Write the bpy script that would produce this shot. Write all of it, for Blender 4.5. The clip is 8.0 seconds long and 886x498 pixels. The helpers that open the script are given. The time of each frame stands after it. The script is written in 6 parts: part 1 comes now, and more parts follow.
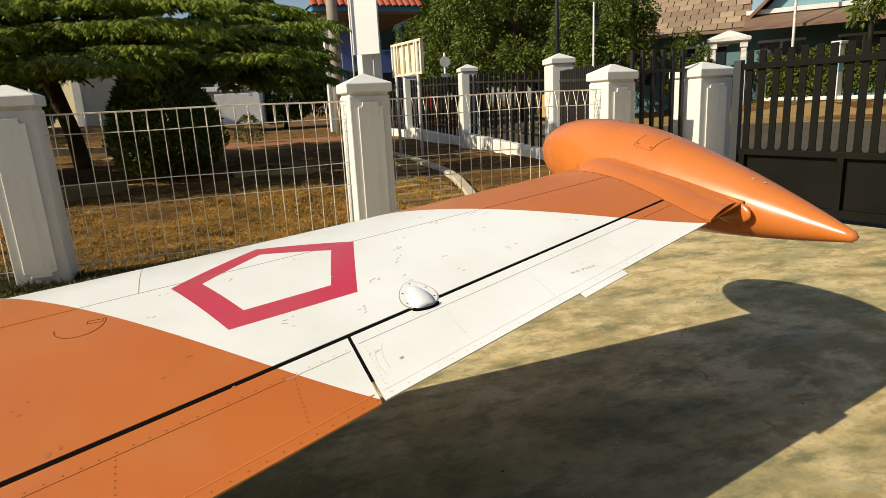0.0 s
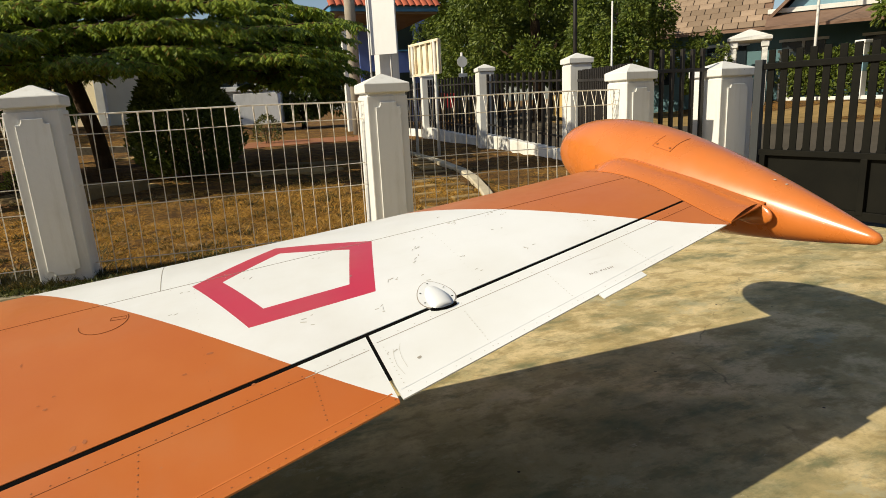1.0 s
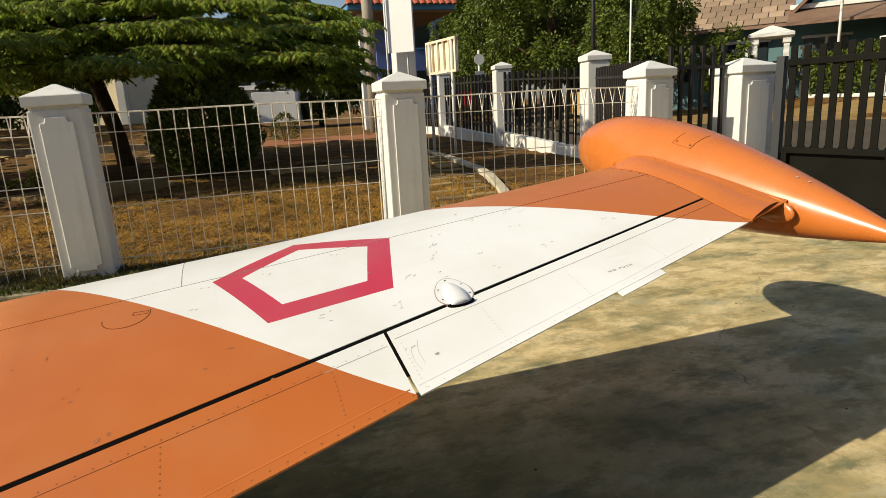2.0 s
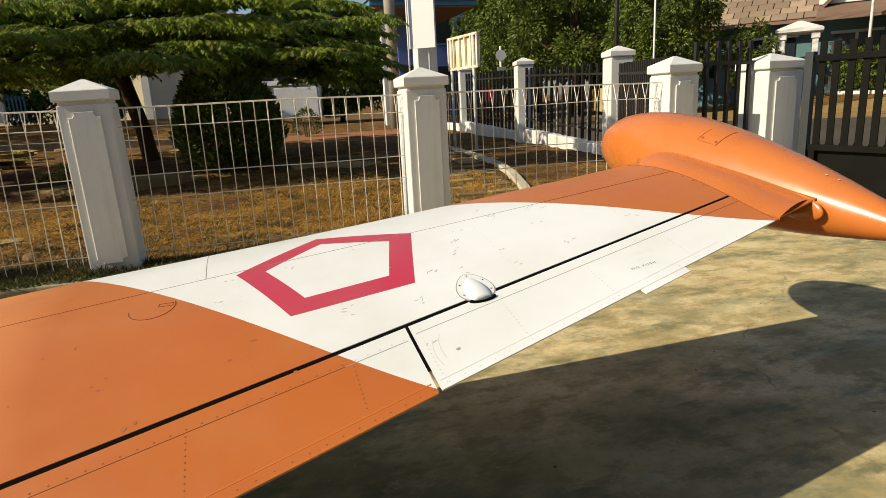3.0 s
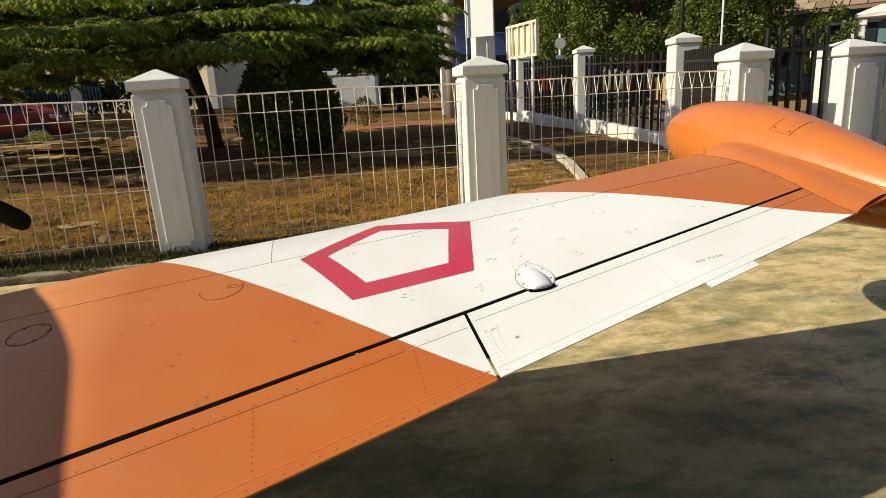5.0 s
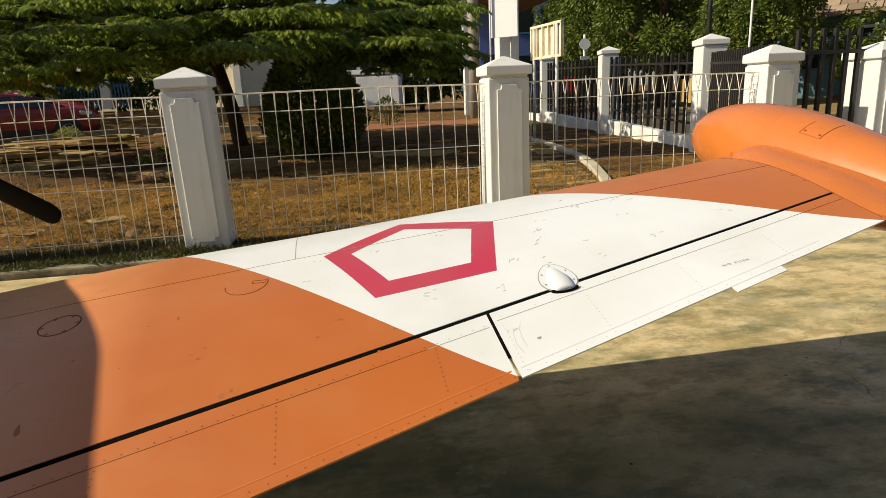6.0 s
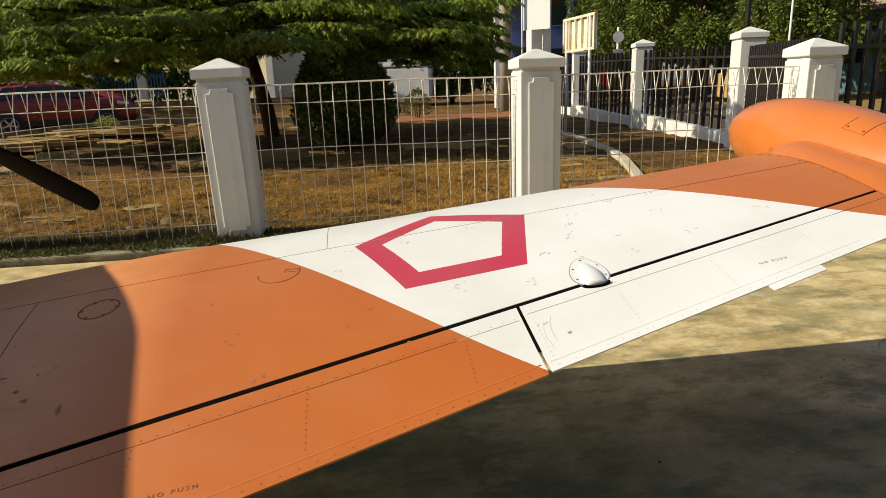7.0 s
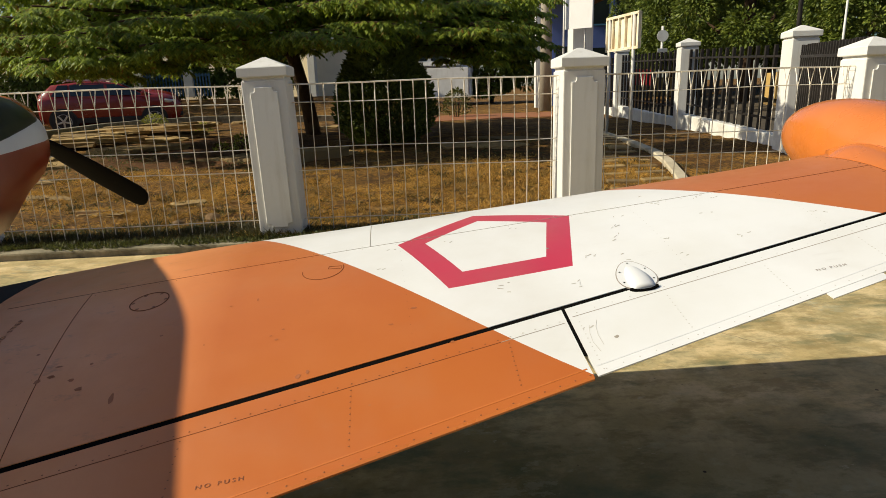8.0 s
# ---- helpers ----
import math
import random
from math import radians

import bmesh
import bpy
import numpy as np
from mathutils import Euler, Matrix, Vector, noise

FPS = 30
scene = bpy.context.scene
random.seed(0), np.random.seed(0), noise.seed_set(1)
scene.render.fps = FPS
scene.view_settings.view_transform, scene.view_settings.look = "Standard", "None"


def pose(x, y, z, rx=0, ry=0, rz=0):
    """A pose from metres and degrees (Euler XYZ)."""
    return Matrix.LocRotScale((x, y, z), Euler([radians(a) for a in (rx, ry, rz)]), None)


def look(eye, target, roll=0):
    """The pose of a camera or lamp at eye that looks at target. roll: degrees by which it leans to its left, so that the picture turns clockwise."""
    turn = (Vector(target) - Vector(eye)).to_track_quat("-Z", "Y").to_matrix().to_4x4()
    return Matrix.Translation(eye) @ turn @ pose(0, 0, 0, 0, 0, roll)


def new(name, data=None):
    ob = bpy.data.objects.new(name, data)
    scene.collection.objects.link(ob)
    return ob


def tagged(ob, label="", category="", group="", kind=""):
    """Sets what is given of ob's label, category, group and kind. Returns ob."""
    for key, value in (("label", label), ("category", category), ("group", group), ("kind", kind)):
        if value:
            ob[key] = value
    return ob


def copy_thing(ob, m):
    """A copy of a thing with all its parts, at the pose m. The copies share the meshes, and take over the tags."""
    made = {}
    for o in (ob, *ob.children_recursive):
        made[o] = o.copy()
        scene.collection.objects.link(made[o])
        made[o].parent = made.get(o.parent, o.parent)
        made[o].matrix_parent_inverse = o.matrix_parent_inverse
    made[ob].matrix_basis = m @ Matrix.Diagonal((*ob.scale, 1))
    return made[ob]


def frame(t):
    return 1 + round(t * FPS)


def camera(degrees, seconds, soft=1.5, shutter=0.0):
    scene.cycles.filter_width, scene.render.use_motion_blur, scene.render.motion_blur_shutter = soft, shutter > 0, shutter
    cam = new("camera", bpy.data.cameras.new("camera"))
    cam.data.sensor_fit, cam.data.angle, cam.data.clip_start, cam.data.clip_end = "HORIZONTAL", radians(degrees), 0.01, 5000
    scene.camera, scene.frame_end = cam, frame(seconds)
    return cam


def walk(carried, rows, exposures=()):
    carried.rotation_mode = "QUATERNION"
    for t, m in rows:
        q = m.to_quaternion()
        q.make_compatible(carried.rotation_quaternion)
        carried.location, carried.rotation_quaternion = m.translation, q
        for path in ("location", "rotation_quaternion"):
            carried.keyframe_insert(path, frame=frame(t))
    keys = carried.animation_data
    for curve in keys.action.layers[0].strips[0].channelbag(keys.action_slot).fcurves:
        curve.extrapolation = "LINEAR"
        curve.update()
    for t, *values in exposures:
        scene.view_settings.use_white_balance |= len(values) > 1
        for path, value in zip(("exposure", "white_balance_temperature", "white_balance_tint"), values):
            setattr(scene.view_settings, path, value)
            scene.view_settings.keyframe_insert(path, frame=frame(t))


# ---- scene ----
# camera: a hand-held phone beside the trailing edge, drifting inboard and turning left
cam = camera(71.1, 8.0, soft=0.6)
PATH = [
    (0, (-0.104, 0.11, 1.072), (0.604, 1.924, 0.616), -2.9),
    (0.5, (-0.106, 0.112, 1.073), (0.582, 1.933, 0.615), -2.9),
    (1, (-0.11, 0.108, 1.074), (0.55, 1.94, 0.62), -2.9),
    (1.5, (-0.113, 0.107, 1.073), (0.52, 1.949, 0.618), -3.0),
    (3, (-0.121, 0.109, 1.07), (0.429, 1.974, 0.604), -2.9),
    (3.5, (-0.127, 0.109, 1.07), (0.373, 1.986, 0.594), -2.8),
    (4, (-0.132, 0.105, 1.071), (0.325, 1.992, 0.588), -2.7),
    (4.5, (-0.135, 0.105, 1.069), (0.278, 2.0, 0.58), -2.9),
    (6, (-0.146, 0.103, 1.067), (0.171, 2.017, 0.581), -2.5),
    (6.5, (-0.15, 0.101, 1.067), (0.119, 2.02, 0.573), -2.1),
    (7, (-0.155, 0.103, 1.065), (0.074, 2.025, 0.561), -2.1),
    (7.5, (-0.163, 0.106, 1.064), (0.015, 2.032, 0.555), -2.0),
    (8, (-0.174, 0.113, 1.064), (-0.06, 2.046, 0.562), -1.9),
]
walk(cam, [(t, look(*row)) for t, *row in PATH])

# ---- light: clear sky and a low sun from the left ----
SUN_FROM = Vector((-0.8264, -0.0387, 0.5625)).normalized()
world = bpy.data.worlds.new("sky")
scene.world = world
world.use_nodes = True
wn = world.node_tree.nodes
sky = wn.new("ShaderNodeTexSky")
sky.sky_type = "NISHITA"
sky.sun_disc = False
sky.sun_elevation = math.asin(SUN_FROM.z)
sky.sun_rotation = math.atan2(SUN_FROM.x, SUN_FROM.y)
sky.dust_density = 1.2
world.node_tree.links.new(sky.outputs[0], wn["Background"].inputs[0])
wn["Background"].inputs[1].default_value = 0.076
sun = new("sun", bpy.data.lights.new("sun", "SUN"))
sun.data.energy = 4.6
sun.data.angle = radians(0.55)
sun.data.color = (1.0, 0.905, 0.69)
sun.matrix_world = look(SUN_FROM * 40, (0, 0, 0))
scene.view_settings.exposure = 0.39
# ---- node helpers and materials ----
class Nodes:
    """A short way to write node trees."""

    def __init__(self, name, rough=0.6, metal=0.0, spec=0.5):
        self.mat = bpy.data.materials.new(name)
        self.mat.use_nodes = True
        self.t = self.mat.node_tree
        self.bsdf = self.t.nodes["Principled BSDF"]
        self.bsdf.inputs["Roughness"].default_value = rough
        self.bsdf.inputs["Metallic"].default_value = metal
        self.bsdf.inputs["Specular IOR Level"].default_value = spec

    def add(self, kind, **values):
        n = self.t.nodes.new(kind)
        for k, v in values.items():
            n.inputs[k].default_value = v
        return n

    def link(self, a, b):
        self.t.links.new(a, b)

    def put(self, socket, v):
        if isinstance(v, bpy.types.NodeSocket):
            self.link(v, socket)
        elif isinstance(v, (tuple, list)) and len(v) == 3 and socket.type == "RGBA":
            socket.default_value = (*v, 1)
        else:
            socket.default_value = v

    def coord(self, which="Object"):
        return self.add("ShaderNodeTexCoord").outputs[which]

    def scaled(self, v, s):
        n = self.add("ShaderNodeMapping")
        self.link(v, n.inputs["Vector"])
        n.inputs["Scale"].default_value = s if isinstance(s, (tuple, list)) else (s, s, s)
        return n.outputs[0]

    def noise(self, v, scale, detail=4.0, rough=0.55):
        n = self.add("ShaderNodeTexNoise", Scale=scale, Detail=detail, Roughness=rough)
        self.link(v, n.inputs["Vector"])
        return n.outputs["Fac"]

    def voronoi(self, v, scale, feature="F1"):
        n = self.add("ShaderNodeTexVoronoi", Scale=scale)
        n.feature = feature
        self.link(v, n.inputs["Vector"])
        return n.outputs["Distance"]

    def ramp(self, fac, lo, hi, a=0.0, b=1.0):
        n = self.add("ShaderNodeMapRange")
        self.put(n.inputs[0], fac)
        for i, v in zip((1, 2, 3, 4), (lo, hi, a, b)):
            n.inputs[i].default_value = v
        return n.outputs[0]

    def math(self, op, a, b=0.0, c=0.0):
        n = self.add("ShaderNodeMath")
        n.operation = op
        for i, v in enumerate((a, b, c)):
            self.put(n.inputs[i], v)
        return n.outputs[0]

    def mix(self, fac, a, b, kind="MIX"):
        n = self.add("ShaderNodeMix")
        n.data_type = "RGBA"
        n.blend_type = kind
        self.put(n.inputs[0], fac)
        self.put(n.inputs[6], a)
        self.put(n.inputs[7], b)
        return n.outputs[2]

    def color(self, v):
        self.put(self.bsdf.inputs["Base Color"], v)

    def rough(self, v):
        self.put(self.bsdf.inputs["Roughness"], v)

    def bump(self, height, strength=0.3, distance=0.01):
        n = self.add("ShaderNodeBump", Strength=strength, Distance=distance)
        self.link(height, n.inputs["Height"])
        self.link(n.outputs[0], self.bsdf.inputs["Normal"])

    def random(self):
        return self.add("ShaderNodeObjectInfo").outputs["Random"]

    def island(self):
        return self.add("ShaderNodeNewGeometry").outputs["Random Per Island"]


def worn(name, base, dark, rough=0.6, scale=3.0, fine=60.0, bump=0.15, dist=0.004, metal=0.0, amount=0.6, spec=0.4):
    """A surface of one colour with stains at two scales and fine relief."""
    n = Nodes(name, rough, metal, spec)
    v = n.coord()
    big = n.ramp(n.noise(v, scale, 6, 0.6), 0.42, 0.72)
    small = n.noise(v, fine, 3)
    c = n.mix(n.math("MULTIPLY", big, amount), base, dark)
    c = n.mix(n.ramp(small, 0.3, 0.8, 0.0, 0.25), c, dark)
    n.color(c)
    n.rough(n.ramp(big, 0, 1, rough - 0.06, rough + 0.12))
    n.bump(n.noise(v, fine * 0.6, 4), bump, dist)
    return n.mat


ORANGE, WHITE, CRIMSON = (0.46, 0.126, 0.018), (0.735, 0.745, 0.75), (0.50, 0.024, 0.066)
# wing planform, metres: span s from the centreline, chordwise x aft
CH0, CH1, SWEEP, TWIST = 1.6940, -0.2447, 0.0229, 0.0347
GAP0, GAP1, SPAR0, SPAR1 = 1.3555, -0.1806, 0.4426, -0.0003
PENT_S, PENT_X, PENT_R, PENT_A = 2.2034, 0.5447, 0.2895, -0.0437


def paint_marks(n, c):
    """Chips, scuffs and grime on aircraft paint c, in object space."""
    v = n.coord()
    grime = n.ramp(n.noise(v, 2.2, 6, 0.65), 0.5, 0.8)
    c = n.mix(n.math("MULTIPLY", grime, 0.16), c, (0.30, 0.22, 0.14))
    streak = n.ramp(n.noise(n.scaled(v, (6, 30, 10)), 1.0, 5, 0.7), 0.62, 0.8)
    c = n.mix(n.math("MULTIPLY", streak, 0.10), c, (0.25, 0.2, 0.15))
    chip = n.ramp(n.voronoi(n.scaled(v, (7, 9, 7)), 1.0), 0.06, 0.045)
    keep = n.ramp(n.noise(v, 1.6, 2), 0.52, 0.6)
    c = n.mix(n.math("MULTIPLY", n.math("MULTIPLY", chip, keep), 0.65), c, (0.24, 0.17, 0.12))
    return c


def wing_paint():
    """Orange and white bands with a crimson five-sided ring, painted by span and chord position (u = s/5, v = x/2)."""
    n = Nodes("wing_paint", 0.36, 0.0, 0.55)
    sep = n.add("ShaderNodeSeparateXYZ")
    n.link(n.coord("UV"), sep.inputs[0])
    s, x = n.math("MULTIPLY", sep.outputs[0], 5.0), n.math("MULTIPLY", sep.outputs[1], 2.0)

    def curve(a, b, c):
        return n.math("ADD", a, n.math("MULTIPLY", x, n.math("ADD", b, n.math("MULTIPLY", x, c))))

    inner = n.math("GREATER_THAN", s, curve(1.37, 0.66, 0.11))
    outer = n.math("LESS_THAN", s, curve(2.62, 0.55, 0.40))
    white = n.math("MULTIPLY", inner, outer)
    v = n.coord()
    fade = n.noise(v, 3.5, 5)
    orange = n.mix(n.ramp(fade, 0.35, 0.75), ORANGE, (0.435, 0.106, 0.014))
    whitec = n.mix(n.ramp(fade, 0.4, 0.8), WHITE, (0.67, 0.67, 0.645))
    c = n.mix(white, orange, whitec)
    ds, dx = n.math("SUBTRACT", s, PENT_S), n.math("SUBTRACT", x, PENT_X)
    far = None
    for k in range(5):
        a = PENT_A + (k + 0.5) * 2 * math.pi / 5
        d = n.math("ADD", n.math("MULTIPLY", ds, math.sin(a)), n.math("MULTIPLY", dx, -math.cos(a)))
        far = d if far is None else n.math("MAXIMUM", far, d)
    r = PENT_R * math.cos(math.pi / 5)
    ring = n.math("MULTIPLY", n.math("LESS_THAN", far, r), n.math("GREATER_THAN", far, r * 0.70))
    red = n.mix(n.ramp(fade, 0.35, 0.75), CRIMSON, (0.44, 0.034, 0.072))
    c = n.mix(ring, c, red)
    # root dust and shoe smudges; the pale colour also brightens the fuselage shadow there
    shaded_root = n.ramp(s, 1.46, 1.12)
    dust_shade_lift = n.ramp(n.noise(v, 4.0, 6, 0.7), 0.3, 0.7, 0.55, 0.88)
    c = n.mix(n.math("MULTIPLY", shaded_root, dust_shade_lift), c, (0.80, 0.315, 0.11))
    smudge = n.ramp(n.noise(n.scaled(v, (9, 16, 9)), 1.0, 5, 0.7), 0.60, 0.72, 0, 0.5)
    c = n.mix(n.math("MULTIPLY", shaded_root, smudge), c, (0.17, 0.07, 0.035))
    n.color(paint_marks(n, c))
    n.rough(n.ramp(n.noise(v, 9, 4), 0.3, 0.7, 0.30, 0.48))
    # a thin coat of fine dust
    n.bsdf.inputs["Sheen Weight"].default_value = 0.16
    n.bsdf.inputs["Sheen Roughness"].default_value = 0.45
    n.bsdf.inputs["Sheen Tint"].default_value = (1.0, 0.86, 0.62, 1.0)
    n.bump(n.noise(v, 5, 3), 0.10, 0.004)
    return n.mat


def plain_paint(name, colour, rough=0.3):
    n = Nodes(name, rough, 0.0, 0.5)
    v = n.coord()
    n.color(paint_marks(n, n.mix(n.ramp(n.noise(v, 3.5, 5), 0.35, 0.75), colour, tuple(0.84 * q for q in colour))))
    n.rough(n.ramp(n.noise(v, 9, 4), 0.3, 0.7, rough - 0.05, rough + 0.12))
    n.bump(n.noise(v, 6, 3), 0.08, 0.004)
    return n.mat


def cowl_paint():
    """Black anti-glare top, white band and orange below; the bands rise towards the nose."""
    n = Nodes("cowl_paint", 0.28, 0.0, 0.4)
    sep = n.add("ShaderNodeSeparateXYZ")
    n.link(n.coord(), sep.inputs[0])
    h = n.math("SUBTRACT", sep.outputs[2], n.math("MULTIPLY", n.math("SUBTRACT", sep.outputs[1], 3.5), 0.03))
    # orange darker than the wing's, with the shade of the cowl's side put in
    c = n.mix(n.math("GREATER_THAN", h, 0.865), (0.25, 0.028, 0.006), (0.70, 0.70, 0.69))
    top = n.math("SUBTRACT", sep.outputs[2], n.math("MULTIPLY", n.math("SUBTRACT", sep.outputs[1], 3.62), 0.12))
    c = n.mix(n.math("GREATER_THAN", top, 0.980), c, (0.010, 0.011, 0.012))
    n.color(paint_marks(n, c))
    return n.mat


def concrete_mat():
    """Old apron concrete: ochre worn patches, oily olive swathes, pale scuffs, specks and hairline cracks."""
    n = Nodes("apron_concrete", 0.8, 0.0, 0.3)
    v = n.coord()
    c = n.mix(n.ramp(n.noise(v, 0.9, 6, 0.6), 0.36, 0.64), (0.61, 0.465, 0.225), (0.335, 0.27, 0.125))
    c = n.mix(n.ramp(n.noise(v, 3.1, 7, 0.66), 0.47, 0.57, 0, 0.8), c, (0.68, 0.54, 0.30))
    c = n.mix(n.ramp(n.noise(n.scaled(v, (1.0, 1.8, 1.0)), 5.0, 7, 0.68), 0.50, 0.60, 0, 0.7), c, (0.30, 0.22, 0.09))
    dark = n.ramp(n.noise(n.scaled(v, (0.8, 1.25, 1.0)), 1.5, 8, 0.7), 0.50, 0.68)
    c = n.mix(n.math("MULTIPLY", dark, 0.75), c, (0.112, 0.142, 0.075))
    # a broad old oily stain where the aircraft stands, its dark also deepening the shadow
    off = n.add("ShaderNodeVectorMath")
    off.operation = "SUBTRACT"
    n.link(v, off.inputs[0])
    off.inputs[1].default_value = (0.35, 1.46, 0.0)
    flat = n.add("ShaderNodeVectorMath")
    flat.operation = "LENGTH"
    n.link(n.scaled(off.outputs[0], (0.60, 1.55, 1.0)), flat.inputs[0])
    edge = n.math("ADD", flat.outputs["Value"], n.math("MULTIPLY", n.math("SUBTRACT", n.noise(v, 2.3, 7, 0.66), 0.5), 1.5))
    stain_shade = n.ramp(edge, 1.0, 0.40)
    c = n.mix(n.math("MULTIPLY", stain_shade, 0.5), c, (0.056, 0.074, 0.040))
    tyre = n.ramp(n.noise(n.scaled(v, (1.1, 2.4, 1.0)), 1.6, 8, 0.7), 0.53, 0.63, 0, 0.65)
    c = n.mix(tyre, c, (0.094, 0.125, 0.068))
    c = n.mix(n.ramp(n.noise(v, 48, 5, 0.7), 0.48, 0.70, 0, 0.35), c, (0.24, 0.18, 0.085))
    pale = n.ramp(n.noise(n.scaled(v, (2.2, 6.5, 4)), 2.6, 9, 0.78), 0.66, 0.70)
    c = n.mix(n.math("MULTIPLY", pale, 0.6), c, (0.66, 0.62, 0.52))
    flake = n.ramp(n.noise(n.scaled(v, (11.0, 24.0, 8)), 1.0, 6, 0.7), 0.65, 0.68)
    c = n.mix(n.math("MULTIPLY", flake, 0.42), c, (0.56, 0.52, 0.40))
    # worn grey laitance, crisp at its edges, and small pits
    scuffed = n.ramp(n.noise(n.scaled(v, (3.2, 5.0, 4)), 1.0, 10, 0.74), 0.57, 0.60)
    c = n.mix(n.math("MULTIPLY", scuffed, n.ramp(n.noise(v, 0.8, 4), 0.42, 0.6, 0.1, 0.5)), c, (0.37, 0.36, 0.25))
    pits = n.ramp(n.voronoi(v, 26.0), 0.10, 0.06)
    c = n.mix(n.math("MULTIPLY", pits, n.ramp(n.noise(v, 3.4, 4), 0.5, 0.62, 0, 0.6)), c, (0.085, 0.075, 0.045))
    bits = n.ramp(n.voronoi(v, 8.0), 0.055, 0.04)
    c = n.mix(n.math("MULTIPLY", bits, n.ramp(n.noise(v, 2.2), 0.5, 0.6)), c, (0.05, 0.035, 0.025))
    wob = n.noise(v, 3.0, 6, 0.7)
    crack_v = n.add("ShaderNodeMix")
    crack_v.data_type = "VECTOR"
    crack_v.inputs[0].default_value = 0.22
    n.link(v, crack_v.inputs[4])
    col = n.add("ShaderNodeTexNoise", Scale=2.5, Detail=6.0)
    n.link(v, col.inputs["Vector"])
    n.link(col.outputs["Color"], crack_v.inputs[5])
    crack = n.ramp(n.voronoi(crack_v.outputs[1], 0.8, "DISTANCE_TO_EDGE"), 0.004, 0.0)
    c = n.mix(n.math("MULTIPLY", crack, n.ramp(wob, 0.45, 0.6, 0, 0.6)), c, (0.10, 0.075, 0.045))
    n.color(c)
    n.rough(n.ramp(n.noise(v, 5, 4), 0.3, 0.7, 0.62, 0.9))
    n.bump(n.noise(v, 45, 6, 0.7), 0.3, 0.004)
    return n.mat


def soil_mat():
    """Red-brown garden soil with dry grass litter, and paler dust further out."""
    n = Nodes("garden_soil", 0.95, 0.0, 0.15)
    v = n.coord()
    c = n.mix(n.ramp(n.noise(v, 0.7, 6, 0.65), 0.38, 0.66), (0.21, 0.10, 0.028), (0.075, 0.038, 0.014))
    straw = n.ramp(n.noise(n.scaled(v, (1.2, 1.8, 1)), 1.6, 7, 0.7), 0.42, 0.66)
    c = n.mix(n.math("MULTIPLY", straw, 0.7), c, (0.50, 0.26, 0.042))
    c = n.mix(n.ramp(n.noise(v, 26, 6, 0.75), 0.42, 0.58, 0, 0.9), c, (0.04, 0.024, 0.010))
    c = n.mix(n.ramp(n.noise(v, 3.2, 6, 0.72), 0.52, 0.66, 0, 0.7), c, (0.05, 0.026, 0.011))
    sand = n.ramp(n.noise(n.scaled(v, (0.9, 2.2, 1)), 1.3, 5, 0.6), 0.60, 0.68, 0, 0.35)
    c = n.mix(sand, c, (0.50, 0.345, 0.17))
    # bare earth in and before the hollow; its dark also paints in tree shade
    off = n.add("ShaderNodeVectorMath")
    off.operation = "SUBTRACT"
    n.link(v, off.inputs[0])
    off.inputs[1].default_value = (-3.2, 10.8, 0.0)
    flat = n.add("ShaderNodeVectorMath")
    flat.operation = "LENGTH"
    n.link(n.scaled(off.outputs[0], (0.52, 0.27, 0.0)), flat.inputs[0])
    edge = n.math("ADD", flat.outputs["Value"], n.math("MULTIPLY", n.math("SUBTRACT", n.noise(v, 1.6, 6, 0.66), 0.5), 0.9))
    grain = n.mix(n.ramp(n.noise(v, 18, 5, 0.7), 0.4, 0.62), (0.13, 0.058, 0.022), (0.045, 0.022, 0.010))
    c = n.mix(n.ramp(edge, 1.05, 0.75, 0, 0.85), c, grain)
    n.color(c)
    n.bump(n.noise(v, 22, 6, 0.7), 1.0, 0.03)
    return n.mat


def post_paint():
    """White masonry paint with grey stains, rain streaks and small dark pits."""
    n = Nodes("white_wall_paint", 0.7, 0.0, 0.4)
    v = n.coord()
    big = n.ramp(n.noise(v, 1.6, 6, 0.6), 0.42, 0.72)
    c = n.mix(n.math("MULTIPLY", big, 0.55), (0.665, 0.66, 0.635), (0.50, 0.49, 0.45))
    streak = n.ramp(n.noise(n.scaled(v, (16, 16, 1.6)), 1.0, 6, 0.66), 0.52, 0.72, 0, 0.4)
    c = n.mix(streak, c, (0.46, 0.44, 0.38))
    pit = n.ramp(n.voronoi(v, 9.0), 0.05, 0.035)
    c = n.mix(n.math("MULTIPLY", pit, n.ramp(n.noise(v, 4.0, 3), 0.5, 0.6, 0, 0.85)), c, (0.09, 0.08, 0.06))
    n.color(c)
    n.rough(n.ramp(big, 0, 1, 0.64, 0.82))
    n.bump(n.noise(v, 30, 4), 0.25, 0.004)
    return n.mat


def leaf_mat(name, light, dark, thin=0.35, dry=None):
    n = Nodes(name, 0.5, 0.0, 0.35)
    r = n.island()
    c = n.mix(r, dark, light)
    if dry:
        c = n.mix(n.ramp(r, 0.90, 0.97), c, dry)
    v = n.coord()
    c = n.mix(n.ramp(n.noise(v, 1.3, 3), 0.45, 0.75, 0, 0.6), c, dark)
    n.color(c)
    glow = n.add("ShaderNodeBsdfTranslucent")
    n.link(c, glow.inputs["Color"])
    blend = n.add("ShaderNodeMixShader")
    blend.inputs[0].default_value = thin
    n.link(n.bsdf.outputs[0], blend.inputs[1])
    n.link(glow.outputs[0], blend.inputs[2])
    n.link(blend.outputs[0], n.t.nodes["Material Output"].inputs[0])
    return n.mat


